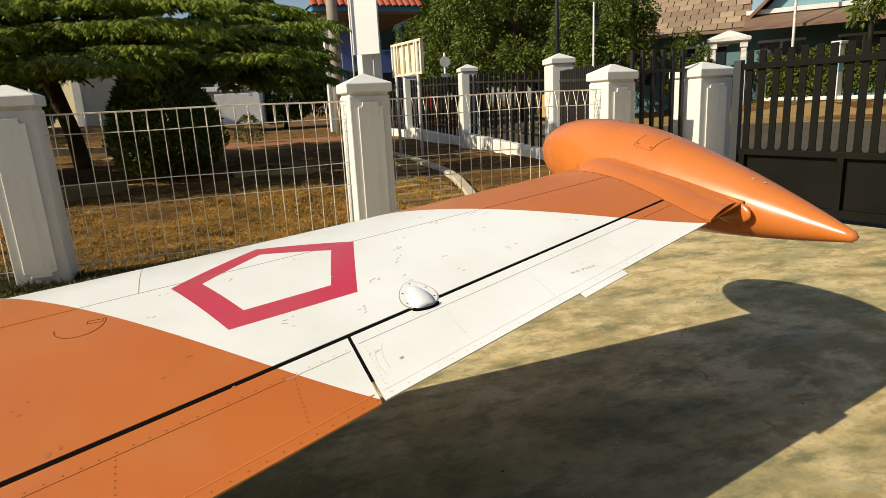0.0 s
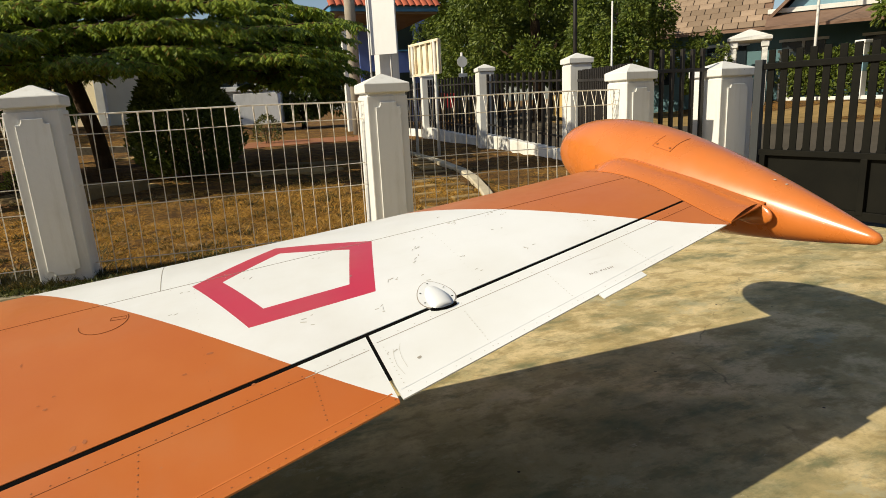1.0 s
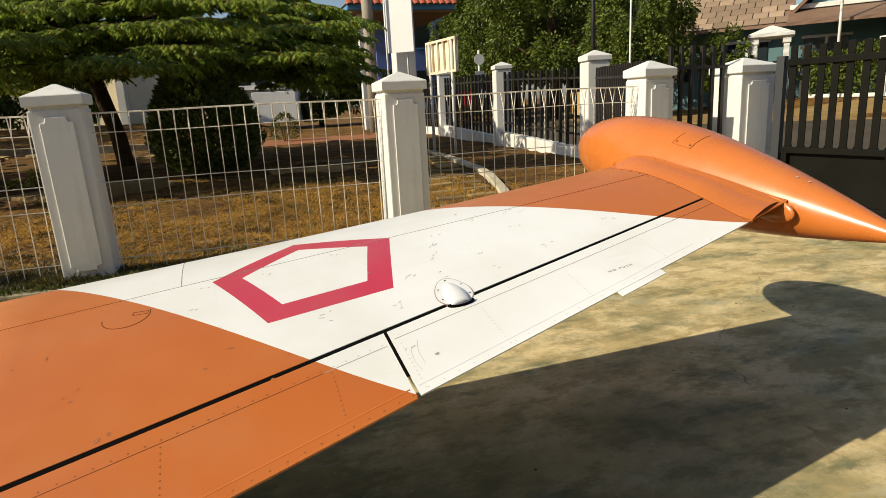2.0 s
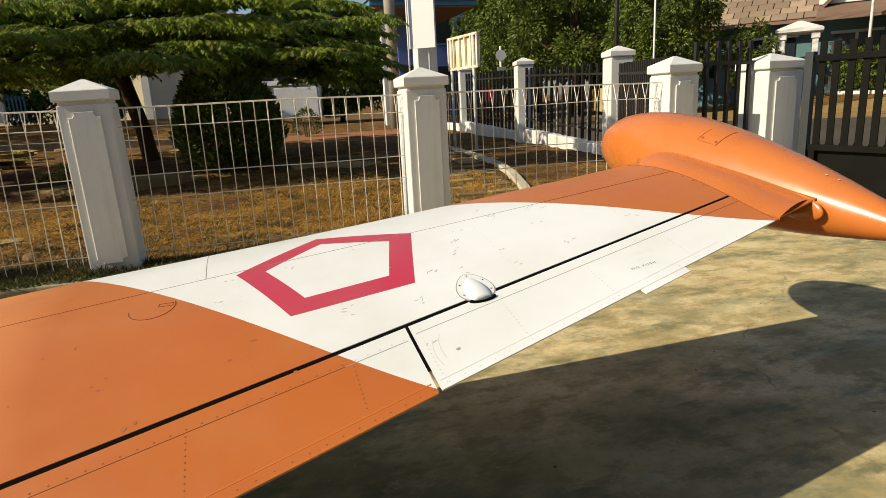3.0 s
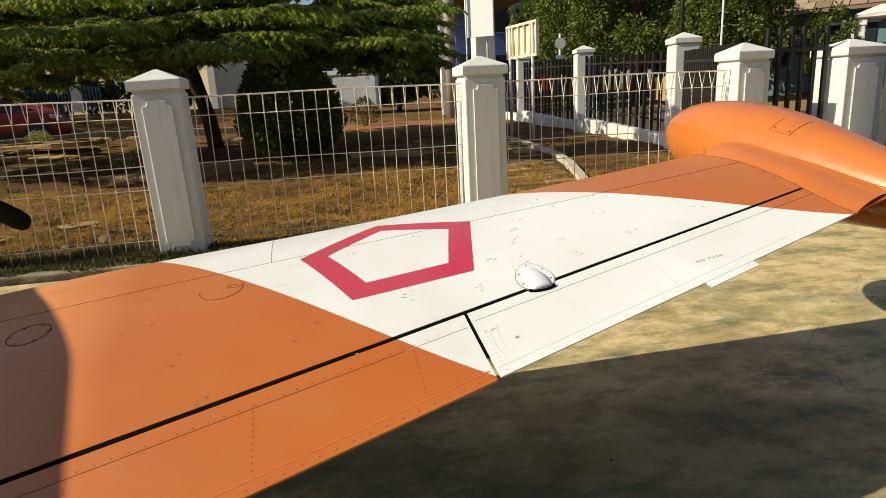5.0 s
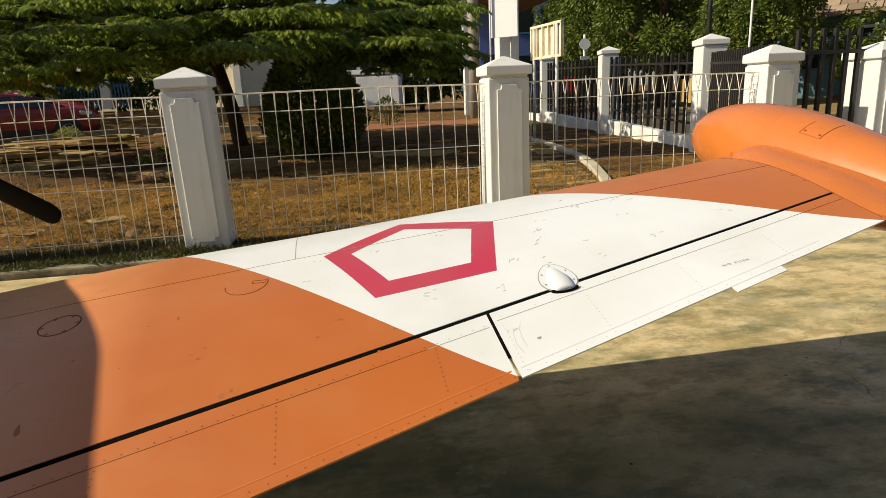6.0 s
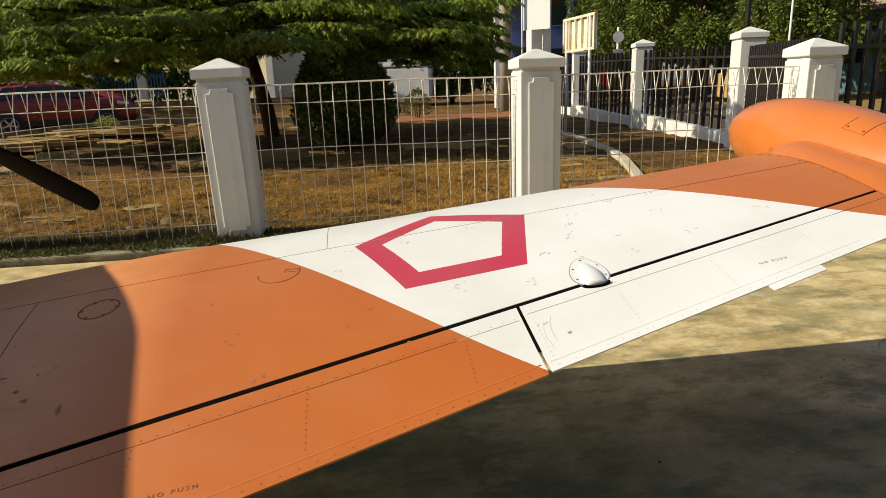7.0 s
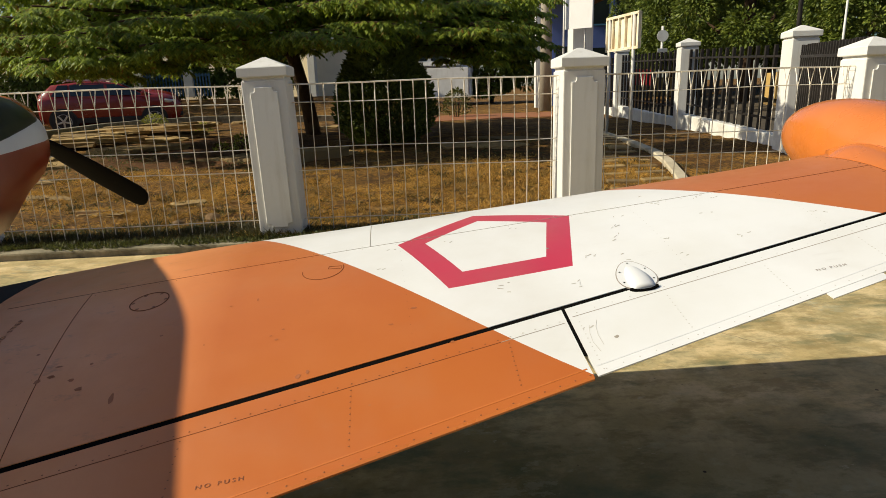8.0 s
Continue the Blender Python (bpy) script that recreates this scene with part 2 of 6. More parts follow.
def by_piece(name, a, b, rough=0.8, fine=40.0, bump=0.3, dist=0.004):
    """A colour that differs from piece to piece, with grain."""
    n = Nodes(name, rough, 0.0, 0.3)
    v = n.coord()
    c = n.mix(n.random(), a, b)
    c = n.mix(n.ramp(n.noise(v, fine / 8, 5, 0.65), 0.45, 0.75, 0, 0.5), c, tuple(q * 0.5 for q in a))
    n.color(c)
    n.bump(n.noise(v, fine, 5, 0.65), bump, dist)
    return n.mat


M = {
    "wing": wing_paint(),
    "orange": plain_paint("orange_paint", (0.55, 0.159, 0.029), 0.26),
    "white_skin": plain_paint("white_paint", WHITE, 0.36),
    "cowl": cowl_paint(),
    "matt_black": worn("rubber_and_gap_black", (0.004, 0.004, 0.004), (0.008, 0.007, 0.006), 0.95, bump=0.05, spec=0.02),
    # unseen lower skin, coloured to tint the light it bounces onto the concrete
    "underside": worn("grey_bounce_underside", (0.34, 0.36, 0.27), (0.22, 0.23, 0.17), 0.5),
    "walkway": worn("black_root_coating", (0.018, 0.020, 0.018), (0.035, 0.036, 0.03), 0.85, 5, 120, 0.4, 0.002, spec=0.2),
    "hole_dark": worn("dark_gap", (0.006, 0.006, 0.006), (0.012, 0.01, 0.008), 0.9, spec=0.1),
    "seam": worn("seam_line", (0.20, 0.062, 0.022), (0.11, 0.036, 0.014), 0.8, spec=0.1),
    "orange_seam": worn("orange_seam_line", (0.34, 0.09, 0.025), (0.2, 0.06, 0.02), 0.6, spec=0.2),
    "seam_pale": worn("pale_seam_line", (0.36, 0.33, 0.28), (0.22, 0.2, 0.17), 0.8, spec=0.1),
    "rivet_dark": worn("dark_rivet", (0.27, 0.085, 0.022), (0.15, 0.05, 0.017), 0.6),
    "rivet_pale": worn("grey_rivet", (0.54, 0.52, 0.48), (0.4, 0.37, 0.32), 0.6),
    "ink": worn("stencil_ink", (0.22, 0.08, 0.04), (0.32, 0.12, 0.05), 0.7, spec=0.2),
    "ink_faded": worn("faded_stencil_ink", (0.24, 0.21, 0.19), (0.38, 0.35, 0.31), 0.7, spec=0.2),
    "scuff": worn("scuffed_paint", (0.50, 0.48, 0.43), (0.36, 0.33, 0.28), 0.7, scale=30),
    "stain": worn("brown_stain", (0.37, 0.12, 0.04), (0.27, 0.085, 0.03), 0.6, scale=40),
    "blade": worn("propeller_black", (0.005, 0.0045, 0.004), (0.012, 0.009, 0.007), 0.65, bump=0.05, spec=0.08),
    "tyre": worn("rubber", (0.02, 0.02, 0.02), (0.035, 0.03, 0.028), 0.85),
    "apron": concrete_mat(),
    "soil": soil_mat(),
    "wall_white": post_paint(),
    "wall_grime": worn("low_wall_paint", (0.72, 0.71, 0.68), (0.46, 0.44, 0.38), 0.8, 2.6, 30, 0.3, 0.006, amount=0.8),
    "kerb": worn("kerb_concrete", (0.30, 0.26, 0.17), (0.065, 0.06, 0.035), 0.9, 5, 40, 0.6, 0.01, amount=0.9),
    "kerb_pale": worn("pale_kerb_concrete", (0.52, 0.46, 0.34), (0.26, 0.21, 0.13), 0.9, 3, 40, 0.5, 0.008, amount=0.8),
    "wire": worn("galvanised_wire", (0.86, 0.83, 0.74), (0.34, 0.21, 0.10), 0.4, 9, 90, 0.1, 0.001, 0.25, amount=0.7),
    "rust": worn("rusting_white_steel", (0.84, 0.80, 0.64), (0.50, 0.27, 0.08), 0.6, 4, 60, 0.2, 0.002, amount=0.6),
    "pipe": worn("painted_pipe", (0.62, 0.62, 0.6), (0.4, 0.36, 0.3), 0.5, 4, 60, 0.1, 0.002),
    "iron": worn("black_iron", (0.014, 0.013, 0.012), (0.035, 0.026, 0.02), 0.5, 4, 50, 0.15, 0.002),
    "gate": worn("dark_brown_iron", (0.0055, 0.0055, 0.0045), (0.012, 0.011, 0.008), 0.6, 3, 40, 0.15, 0.003, spec=0.07),
    "steel": worn("grey_steel", (0.032, 0.036, 0.04), (0.03, 0.03, 0.03), 0.6, 3, 40, 0.1, 0.002),
    "asphalt": worn("asphalt", (0.078, 0.064, 0.046), (0.046, 0.038, 0.028), 0.9, 0.6, 40, 0.5, 0.006, spec=0.2),
    "verge": worn("dry_verge", (0.29, 0.19, 0.075), (0.11, 0.085, 0.035), 0.95, 1.6, 20, 0.6, 0.02, spec=0.1),
    "red_path": worn("red_paving", (0.30, 0.125, 0.06), (0.18, 0.085, 0.045), 0.9, 0.9, 25, 0.4, 0.006, spec=0.15),
    "slab": by_piece("stone_slab", (0.40, 0.275, 0.115), (0.15, 0.098, 0.042), 0.9, 45, 0.9, 0.02),
    "rock": by_piece("brown_rock", (0.24, 0.15, 0.07), (0.12, 0.075, 0.04), 0.95, 14, 0.9, 0.02),
    "bark": worn("bark", (0.085, 0.055, 0.035), (0.03, 0.02, 0.014), 0.95, 6, 40, 0.9, 0.02, spec=0.1),
    "pole": worn("pole_concrete", (0.34, 0.30, 0.24), (0.2, 0.17, 0.13), 0.9, 1.5, 40, 0.3, 0.004),
    "leaf_tree": leaf_mat("canopy_leaf", (0.40, 0.48, 0.052), (0.11, 0.18, 0.03), 0.46, (0.27, 0.16, 0.03)),
    "leaf_bush": leaf_mat("bush_leaf", (0.15, 0.185, 0.03), (0.05, 0.075, 0.013), 0.35),
    "leaf_far": leaf_mat("far_leaf", (0.21, 0.25, 0.035), (0.055, 0.09, 0.014), 0.3),
    "leaf_hedge": leaf_mat("hedge_leaf", (0.17, 0.21, 0.03), (0.06, 0.09, 0.014), 0.3),
    "tuft": leaf_mat("dark_tuft", (0.10, 0.085, 0.02), (0.025, 0.024, 0.007), 0.25),
    "grass": leaf_mat("dry_grass", (0.80, 0.465, 0.088), (0.16, 0.092, 0.026), 0.3),
    "weed": leaf_mat("green_weed", (0.15, 0.16, 0.035), (0.035, 0.042, 0.012), 0.3),
    "sprout": leaf_mat("young_weed", (0.36, 0.36, 0.05), (0.16, 0.18, 0.03), 0.4),
    "petal": worn("white_petal", (0.8, 0.8, 0.74), (0.7, 0.7, 0.6), 0.6),
    "blue_wall": worn("blue_wall_paint", (0.15, 0.22, 0.58), (0.11, 0.17, 0.44), 0.7, 0.8, 20),
    "pale_blue": worn("pale_blue_paint", (0.22, 0.38, 0.46), (0.16, 0.28, 0.35), 0.7, 0.8, 20),
    # the house's blue darkened so the shade under its eaves is in the colour
    "shaded_blue_wall": worn("shaded_blue_paint", (0.10, 0.19, 0.21), (0.07, 0.14, 0.16), 0.7, 0.8, 20),
    "window_wall": worn("white_blue_paint", (0.62, 0.68, 0.72), (0.5, 0.55, 0.6), 0.7, 0.8, 20),
    "blue_trim": worn("blue_trim", (0.08, 0.25, 0.45), (0.06, 0.18, 0.34), 0.6, 1.5, 30),
    "cream_wall": worn("cream_wall_paint", (0.80, 0.73, 0.55), (0.64, 0.57, 0.42), 0.8, 0.7, 20),
    "window_dark": Nodes("window_glass", 0.08, 0.0, 0.6).mat,
    "roof_tile": by_piece("clay_tile", (0.40, 0.10, 0.05), (0.30, 0.07, 0.035), 0.7, 20),
    "shingle": by_piece("brown_shingle", (0.37, 0.265, 0.185), (0.19, 0.135, 0.09), 0.85, 18),
    "brown_roof": worn("brown_roof", (0.20, 0.12, 0.08), (0.12, 0.07, 0.045), 0.8, 1.5, 20),
    "soffit": worn("ochre_soffit", (0.20, 0.125, 0.055), (0.13, 0.08, 0.04), 0.8, 1, 20),
    "teal": worn("teal_fence", (0.06, 0.14, 0.19), (0.04, 0.09, 0.12), 0.6, 2, 30),
    "car_red": worn("red_car_paint", (0.21, 0.022, 0.018), (0.17, 0.018, 0.015), 0.22, 1, 30, 0.02, 0.001, spec=0.6),
    "car_white": worn("white_car_paint", (0.7, 0.7, 0.7), (0.6, 0.6, 0.6), 0.25, 1, 30, 0.02, 0.001),
    "car_dark": worn("dark_trim", (0.015, 0.015, 0.016), (0.03, 0.03, 0.03), 0.6),
    "alloy": worn("alloy", (0.55, 0.55, 0.56), (0.4, 0.4, 0.4), 0.35, metal=0.8),
    "banner": worn("white_banner", (0.80, 0.80, 0.79), (0.72, 0.72, 0.70), 0.6, 1, 20, 0.05),
    "red_cloth": worn("red_cloth", (0.50, 0.03, 0.03), (0.3, 0.02, 0.02), 0.8),
    "ochre_wall": worn("ochre_kerb_paint", (0.50, 0.33, 0.10), (0.35, 0.22, 0.08), 0.85, 1, 20),
}
coat = M["orange"].node_tree.nodes["Principled BSDF"]
coat.inputs["Coat Weight"].default_value, coat.inputs["Coat Roughness"].default_value = 0.4, 0.14
M["window_dark"].node_tree.nodes["Principled BSDF"].inputs["Base Color"].default_value = (0.02, 0.028, 0.035, 1)
# ---- mesh helpers ----


def thing(name, label, category, group="", kind="", at=(0, 0, 0)):
    """An empty at its base that carries the parts of one thing."""
    ob = new(name)
    ob.empty_display_size = 0.1
    ob.location = at
    return tagged(ob, label, category, group, kind)


def mesh_from(bm, name, material, smooth=False):
    me = bpy.data.meshes.new(name)
    bm.normal_update()
    bm.to_mesh(me)
    bm.free()
    for m in material if isinstance(material, (list, tuple)) else [material]:
        me.materials.append(m)
    if smooth:
        me.polygons.foreach_set("use_smooth", [True] * len(me.polygons))
    return me


def part(name, bm, material, parent=None, label="", smooth=False):
    """One mesh object from a bmesh or a mesh, under a thing or a part, in world coordinates of the parent's base."""
    me = bm if isinstance(bm, bpy.types.Mesh) else mesh_from(bm, name, material, smooth)
    ob = new(name, me)
    if parent:
        ob.parent = parent
    return tagged(ob, label)


def solo(name, bm, material, label, category, group="", kind="", smooth=False):
    return tagged(part(name, bm, material, None, "", smooth), label, category, group, kind)


def add_box(bm, size, m=None, bevel=0.0):
    """A box of that size centred on m, with its edges rounded."""
    made = bmesh.ops.create_cube(bm, size=1.0, matrix=(m or Matrix()) @ Matrix.Diagonal((*size, 1)))["verts"]
    if bevel:
        edges = {e for v in made for e in v.link_edges}
        bmesh.ops.bevel(bm, geom=list(edges), offset=bevel, segments=2, affect="EDGES", profile=0.6)
    return bm


def box(size, m=None, bevel=0.0):
    return add_box(bmesh.new(), size, m, bevel)


def span_box(lo, hi, bevel=0.0):
    lo, hi = Vector(lo), Vector(hi)
    return box(hi - lo, Matrix.Translation((lo + hi) / 2), bevel)


def add_tube(bm, points, radii, sides=8, cap=True):
    """A tube through points, with a radius at each."""
    points = [Vector(p) for p in points]
    if not isinstance(radii, (list, tuple)):
        radii = [radii] * len(points)
    rings = []
    side = None
    for i, p in enumerate(points):
        way = (points[min(i + 1, len(points) - 1)] - points[max(i - 1, 0)]).normalized()
        if side is None:
            side = way.cross((0.3, 0.2, 1) if abs(way.z) < 0.9 else (1, 0.1, 0)).normalized()
        side = (side - way * side.dot(way)).normalized()
        up = way.cross(side)
        rings.append([bm.verts.new(p + radii[i] * (math.cos(a) * side + math.sin(a) * up))
                      for a in (2 * math.pi * k / sides for k in range(sides))])
    for a, b in zip(rings, rings[1:]):
        for k in range(sides):
            bm.faces.new((a[k], a[(k + 1) % sides], b[(k + 1) % sides], b[k]))
    if cap:
        bm.faces.new(rings[0][::-1])
        bm.faces.new(rings[-1])
    return bm


def tube(points, radii, sides=8, cap=True):
    return add_tube(bmesh.new(), points, radii, sides, cap)


def loft(rings, closed=True, caps=True):
    bm = bmesh.new()
    vs = [[bm.verts.new(p) for p in r] for r in rings]
    n = len(vs[0])
    for a, b in zip(vs, vs[1:]):
        for k in range(n if closed else n - 1):
            bm.faces.new((a[k], a[(k + 1) % n], b[(k + 1) % n], b[k]))
    if caps and closed:
        bm.faces.new(vs[0][::-1])
        bm.faces.new(vs[-1])
    bmesh.ops.recalc_face_normals(bm, faces=bm.faces[:])
    return bm


def slab(outline, z0, z1, bevel=0.0):
    """A flat piece with that outline between two heights."""
    bm = bmesh.new()
    f = bm.faces.new([bm.verts.new((x, y, z0)) for x, y in outline])
    top = bmesh.ops.extrude_face_region(bm, geom=[f])["geom"]
    bmesh.ops.translate(bm, verts=[g for g in top if isinstance(g, bmesh.types.BMVert)], vec=(0, 0, z1 - z0))
    bmesh.ops.recalc_face_normals(bm, faces=bm.faces[:])
    if bevel:
        bmesh.ops.bevel(bm, geom=bm.edges[:], offset=bevel, segments=1, affect="EDGES")
    return bm


def letters(text, size, name="lettering", depth=0.0004):
    """A mesh of text in the built-in font, its middle at the origin, facing +z."""
    cu = bpy.data.curves.new(name, "FONT")
    cu.body, cu.size, cu.extrude, cu.align_x, cu.align_y = text, size, depth, "CENTER", "CENTER"
    cu.resolution_u = 2
    cu.space_character = 1.42
    ob = bpy.data.objects.new(name, cu)
    scene.collection.objects.link(ob)
    me = bpy.data.meshes.new_from_object(ob.evaluated_get(bpy.context.evaluated_depsgraph_get()))
    bpy.data.objects.remove(ob)
    bpy.data.curves.remove(cu)
    me.name = name
    return me


def leaves_mesh(name, items, material):
    """Many small folded leaves: items of (place, way, side, length, width)."""
    verts, faces = [], []
    for p, way, side, length, width in items:
        k = len(verts)
        tip = p + way * length
        mid = p + way * (length * 0.45)
        drop = way.cross(side) * (width * 0.18)
        verts += [p, mid + side * (width / 2) + drop, tip, mid - side * (width / 2) + drop]
        faces += [(k, k + 1, k + 2), (k, k + 2, k + 3)]
    me = bpy.data.meshes.new(name)
    me.from_pydata([tuple(v) for v in verts], [], faces)
    me.materials.append(material)
    return me


def smooth_step(a, b, v):
    q = min(1.0, max(0.0, (v - a) / (b - a)))
    return q * q * (3 - 2 * q)
# ---- the aircraft ----
# wing frame: origin on the trailing edge at s = 2.3; S outboard, A aft, N up
W0 = Vector((0.1723, 1.1731, 0.5229))
WSC = 0.9019  # wing units to metres
yw, bk, pt = radians(1.139), radians(8.573), radians(7.314)
WS = Vector((math.cos(yw) * math.cos(bk), math.sin(yw) * math.cos(bk), math.sin(bk)))
WA = Vector((math.sin(yw) * math.cos(pt), -math.cos(yw) * math.cos(pt), -math.sin(pt)))
WA = (WA - WS * WA.dot(WS)).normalized()
WN = -WA.cross(WS) if WA.cross(WS).z < 0 else WA.cross(WS)
X_REF = SWEEP * 2.3 + CH0 + CH1 * 2.3
# upper ordinates of a laminar twelve per cent section, smoothed by a polynomial in sqrt(c)
_c = np.array([0, 0.0125, 0.025, 0.05, 0.1, 0.2, 0.3, 0.4, 0.5, 0.6, 0.7, 0.8, 0.9, 1.0])
_y = np.array([0, 0.016, 0.023, 0.032, 0.046, 0.063, 0.073, 0.078, 0.074, 0.064, 0.050, 0.033, 0.015, 0])
_k = np.linalg.lstsq(np.stack([np.sqrt(_c), _c, _c**2, _c**3, _c**4], 1), _y, rcond=None)[0]


def section(c):
    c = min(1.0, max(0.0, c))
    return float(_k @ np.array([math.sqrt(c), c, c * c, c**3, c**4]))


def chord(s):
    return CH0 + CH1 * s


def wing_at(s, x, lift=0.0, upper=True, puff=1.0):
    """The place on the wing's skin at span s and chordwise x."""
    c = (x - SWEEP * s) / chord(s)
    h = section(c) * chord(s) * puff if upper else -0.62 * section(c) * chord(s) * puff
    h -= TWIST * (s - 2.3) * (1 - c) * chord(s)
    # the leading edge droops towards the root
    h -= 0.045 * max(0.0, 1.55 - s) ** 2 * max(0.0, 1 - c) ** 2
    return W0 + WSC * (WS * (s - 2.3) + WA * (x - X_REF) + WN * h) + WN * lift


def gap_x(s):
    return GAP0 + GAP1 * s


def te_x(s):
    return SWEEP * s + chord(s)


def skin(name, spans, start, end, parent, material, nose=False, label="", n_chord=26, thick_te=0.003):
    """A closed piece of wing between chordwise lines start(s) and end(s), with u = s/5, v = x/2."""
    bm = bmesh.new()
    uv = bm.loops.layers.uv.new("uv")
    rings, keys = [], []
    for s in spans:
        a, b = start(s), end(s)
        f = [i / n_chord for i in range(n_chord + 1)]
        if nose:
            f = [q**1.9 for q in f]
        xs = [a + (b - a) * q for q in f]
        ring = [(wing_at(s, x), (s, x)) for x in xs]
        low = [(wing_at(s, x, -thick_te, False), (s, x)) for x in (xs[:0:-1] if nose else xs[::-1])]
        rings.append([bm.verts.new(p) for p, _ in ring + low])
        keys.append([q for _, q in ring + low])
    n = len(rings[0])
    where = {}
    for r, k in zip(rings, keys):
        for v, q in zip(r, k):
            where[v] = q
    for a, b in zip(rings, rings[1:]):
        for k in range(n):
            bm.faces.new((a[k], a[(k + 1) % n], b[(k + 1) % n], b[k])).material_index = int(k > n_chord)
    bm.faces.new(rings[0][::-1])
    bm.faces.new(rings[-1])
    bmesh.ops.recalc_face_normals(bm, faces=bm.faces[:])
    for f in bm.faces:
        f.smooth = len(f.verts) == 4
        for lp in f.loops:
            s, x = where[lp.vert]
            lp[uv].uv = (s / 5, x / 2)
    for e in bm.edges:
        if len(e.link_faces) == 2 and e.calc_face_angle(0) > 0.6:
            e.smooth = False
    return part(name, bm, [material, M["underside"]], parent, label)


def steps(a, b, n):
    return [a + (b - a) * i / n for i in range(n + 1)]


S_TIP, S_SPLIT = 3.50, 2.302


def gap_w(s):
    return 0.0096 - 0.00125 * s


plane = thing("aircraft", "orange and white low-wing training aircraft with tip tank parked on concrete", "aircraft")
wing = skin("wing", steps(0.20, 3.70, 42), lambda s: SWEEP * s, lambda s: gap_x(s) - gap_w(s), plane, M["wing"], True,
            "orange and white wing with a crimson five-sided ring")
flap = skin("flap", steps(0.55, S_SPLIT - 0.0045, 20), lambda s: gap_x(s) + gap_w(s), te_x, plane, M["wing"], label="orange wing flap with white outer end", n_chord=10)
aileron = skin("aileron", steps(S_SPLIT + 0.0045, S_TIP - 0.012, 16), lambda s: gap_x(s) + gap_w(s), te_x, plane, M["wing"], label="white aileron with orange tip", n_chord=10)
skin("tip_rib", steps(S_TIP, 3.72, 4), lambda s: gap_x(s) - gap_w(s), lambda s: te_x(s) - 0.004, plane, M["wing"], n_chord=10)


def ribbon(spots, width, lift, bm=None):
    """A thin strip laid on the skin along (s, x) spots, standing proud by lift."""
    bm = bm or bmesh.new()
    rows = []
    for i, (s, x) in enumerate(spots):
        a, b = spots[max(i - 1, 0)], spots[min(i + 1, len(spots) - 1)]
        d = Vector((b[0] - a[0], b[1] - a[1])).normalized()
        nx, ny = -d.y * width / 2, d.x * width / 2
        rows.append([bm.verts.new(wing_at(s + q * nx, x + q * ny, l)) for q, l in ((-1, -0.002), (-1, lift), (1, lift), (1, -0.002))])
    for a, b in zip(rows, rows[1:]):
        for k in range(3):
            bm.faces.new((a[k], a[k + 1], b[k + 1], b[k]))
    bmesh.ops.recalc_face_normals(bm, faces=bm.faces[:])
    return bm


def along(p, q, n):
    return [(p[0] + (q[0] - p[0]) * i / n, p[1] + (q[1] - p[1]) * i / n) for i in range(n + 1)]


def at_c(s, c):
    return (s, SWEEP * s + c * chord(s))


# near-black strip just under the skin, put there to darken the hinge gap
matt_black = bmesh.new()
ribbon([(s, gap_x(s)) for s in steps(0.55, S_TIP, 30)], 0.021, -0.0016, matt_black)
ribbon(along((S_SPLIT, gap_x(S_SPLIT) + 0.01), (S_SPLIT, te_x(S_SPLIT) - 0.07), 6), 0.0086, -0.0015, matt_black)
part("hinge_seal", matt_black, M["matt_black"], wing, "near-black strip darkening the hinge gap")
def spar_x(s):
    return SPAR0 + SPAR1 * s + 0.042 * max(0.0, 1.84 - s)


# panel seams
for pts, w, mat in (
    ([(s, spar_x(s)) for s in steps(0.76, 1.68, 14)], 0.0015, "seam"),
    ([(s, spar_x(s)) for s in steps(1.68, 2.94, 12)], 0.0020, "seam_pale"),
    ([(s, spar_x(s)) for s in steps(2.94, 3.50, 8)], 0.0026, "seam"),
    (along(at_c(1.835, 0.03), (1.839, spar_x(1.839)), 8), 0.0018, "seam_pale"),
    (along((1.003, spar_x(1.003)), (1.056, gap_x(1.056) - 0.01), 10), 0.0015, "seam"),
):
    part("panel_seam", ribbon(pts, w, 0.0006), M[mat], wing)
for surface, a, b, mat in ((flap, 0.5, 2.13, "seam"), (flap, 2.13, 2.29, "seam_pale"), (aileron, 2.315, 3.28, "seam_pale"), (aileron, 3.28, 3.48, "seam")):
    part("panel_seam", ribbon([(s, gap_x(s) + (0.055 if surface is flap else 0.042)) for s in steps(a, b, 12)], 0.0017, 0.0004), M[mat], surface)


def rivets(pts, r, mat, parent):
    bm = bmesh.new()
    for s, x in pts:
        c = wing_at(s, x, 0.0)
        top = bm.verts.new(c + WN * 0.0009)
        ring = [bm.verts.new(c + WS * (r * math.cos(a)) + WA * (r * math.sin(a)) + WN * 0.0002) for a in (k * math.pi / 3 for k in range(6))]
        for k in range(6):
            bm.faces.new((top, ring[k], ring[(k + 1) % 6]))
    return tagged(part("rivets", bm, mat, parent, "row of rivet heads"), kind="stuff")


def white_zone(s, x):
    return 1.37 + 0.66 * x + 0.11 * x * x < s < 2.62 + 0.55 * x + 0.40 * x * x


def rivet_rows(pts, r, parent):
    for zone, mat in ((True, "rivet_pale"), (False, "rivet_dark")):
        sel = [p for p in pts if white_zone(*p) == zone]
        if sel:
            rivets(sel, r, M[mat], parent)


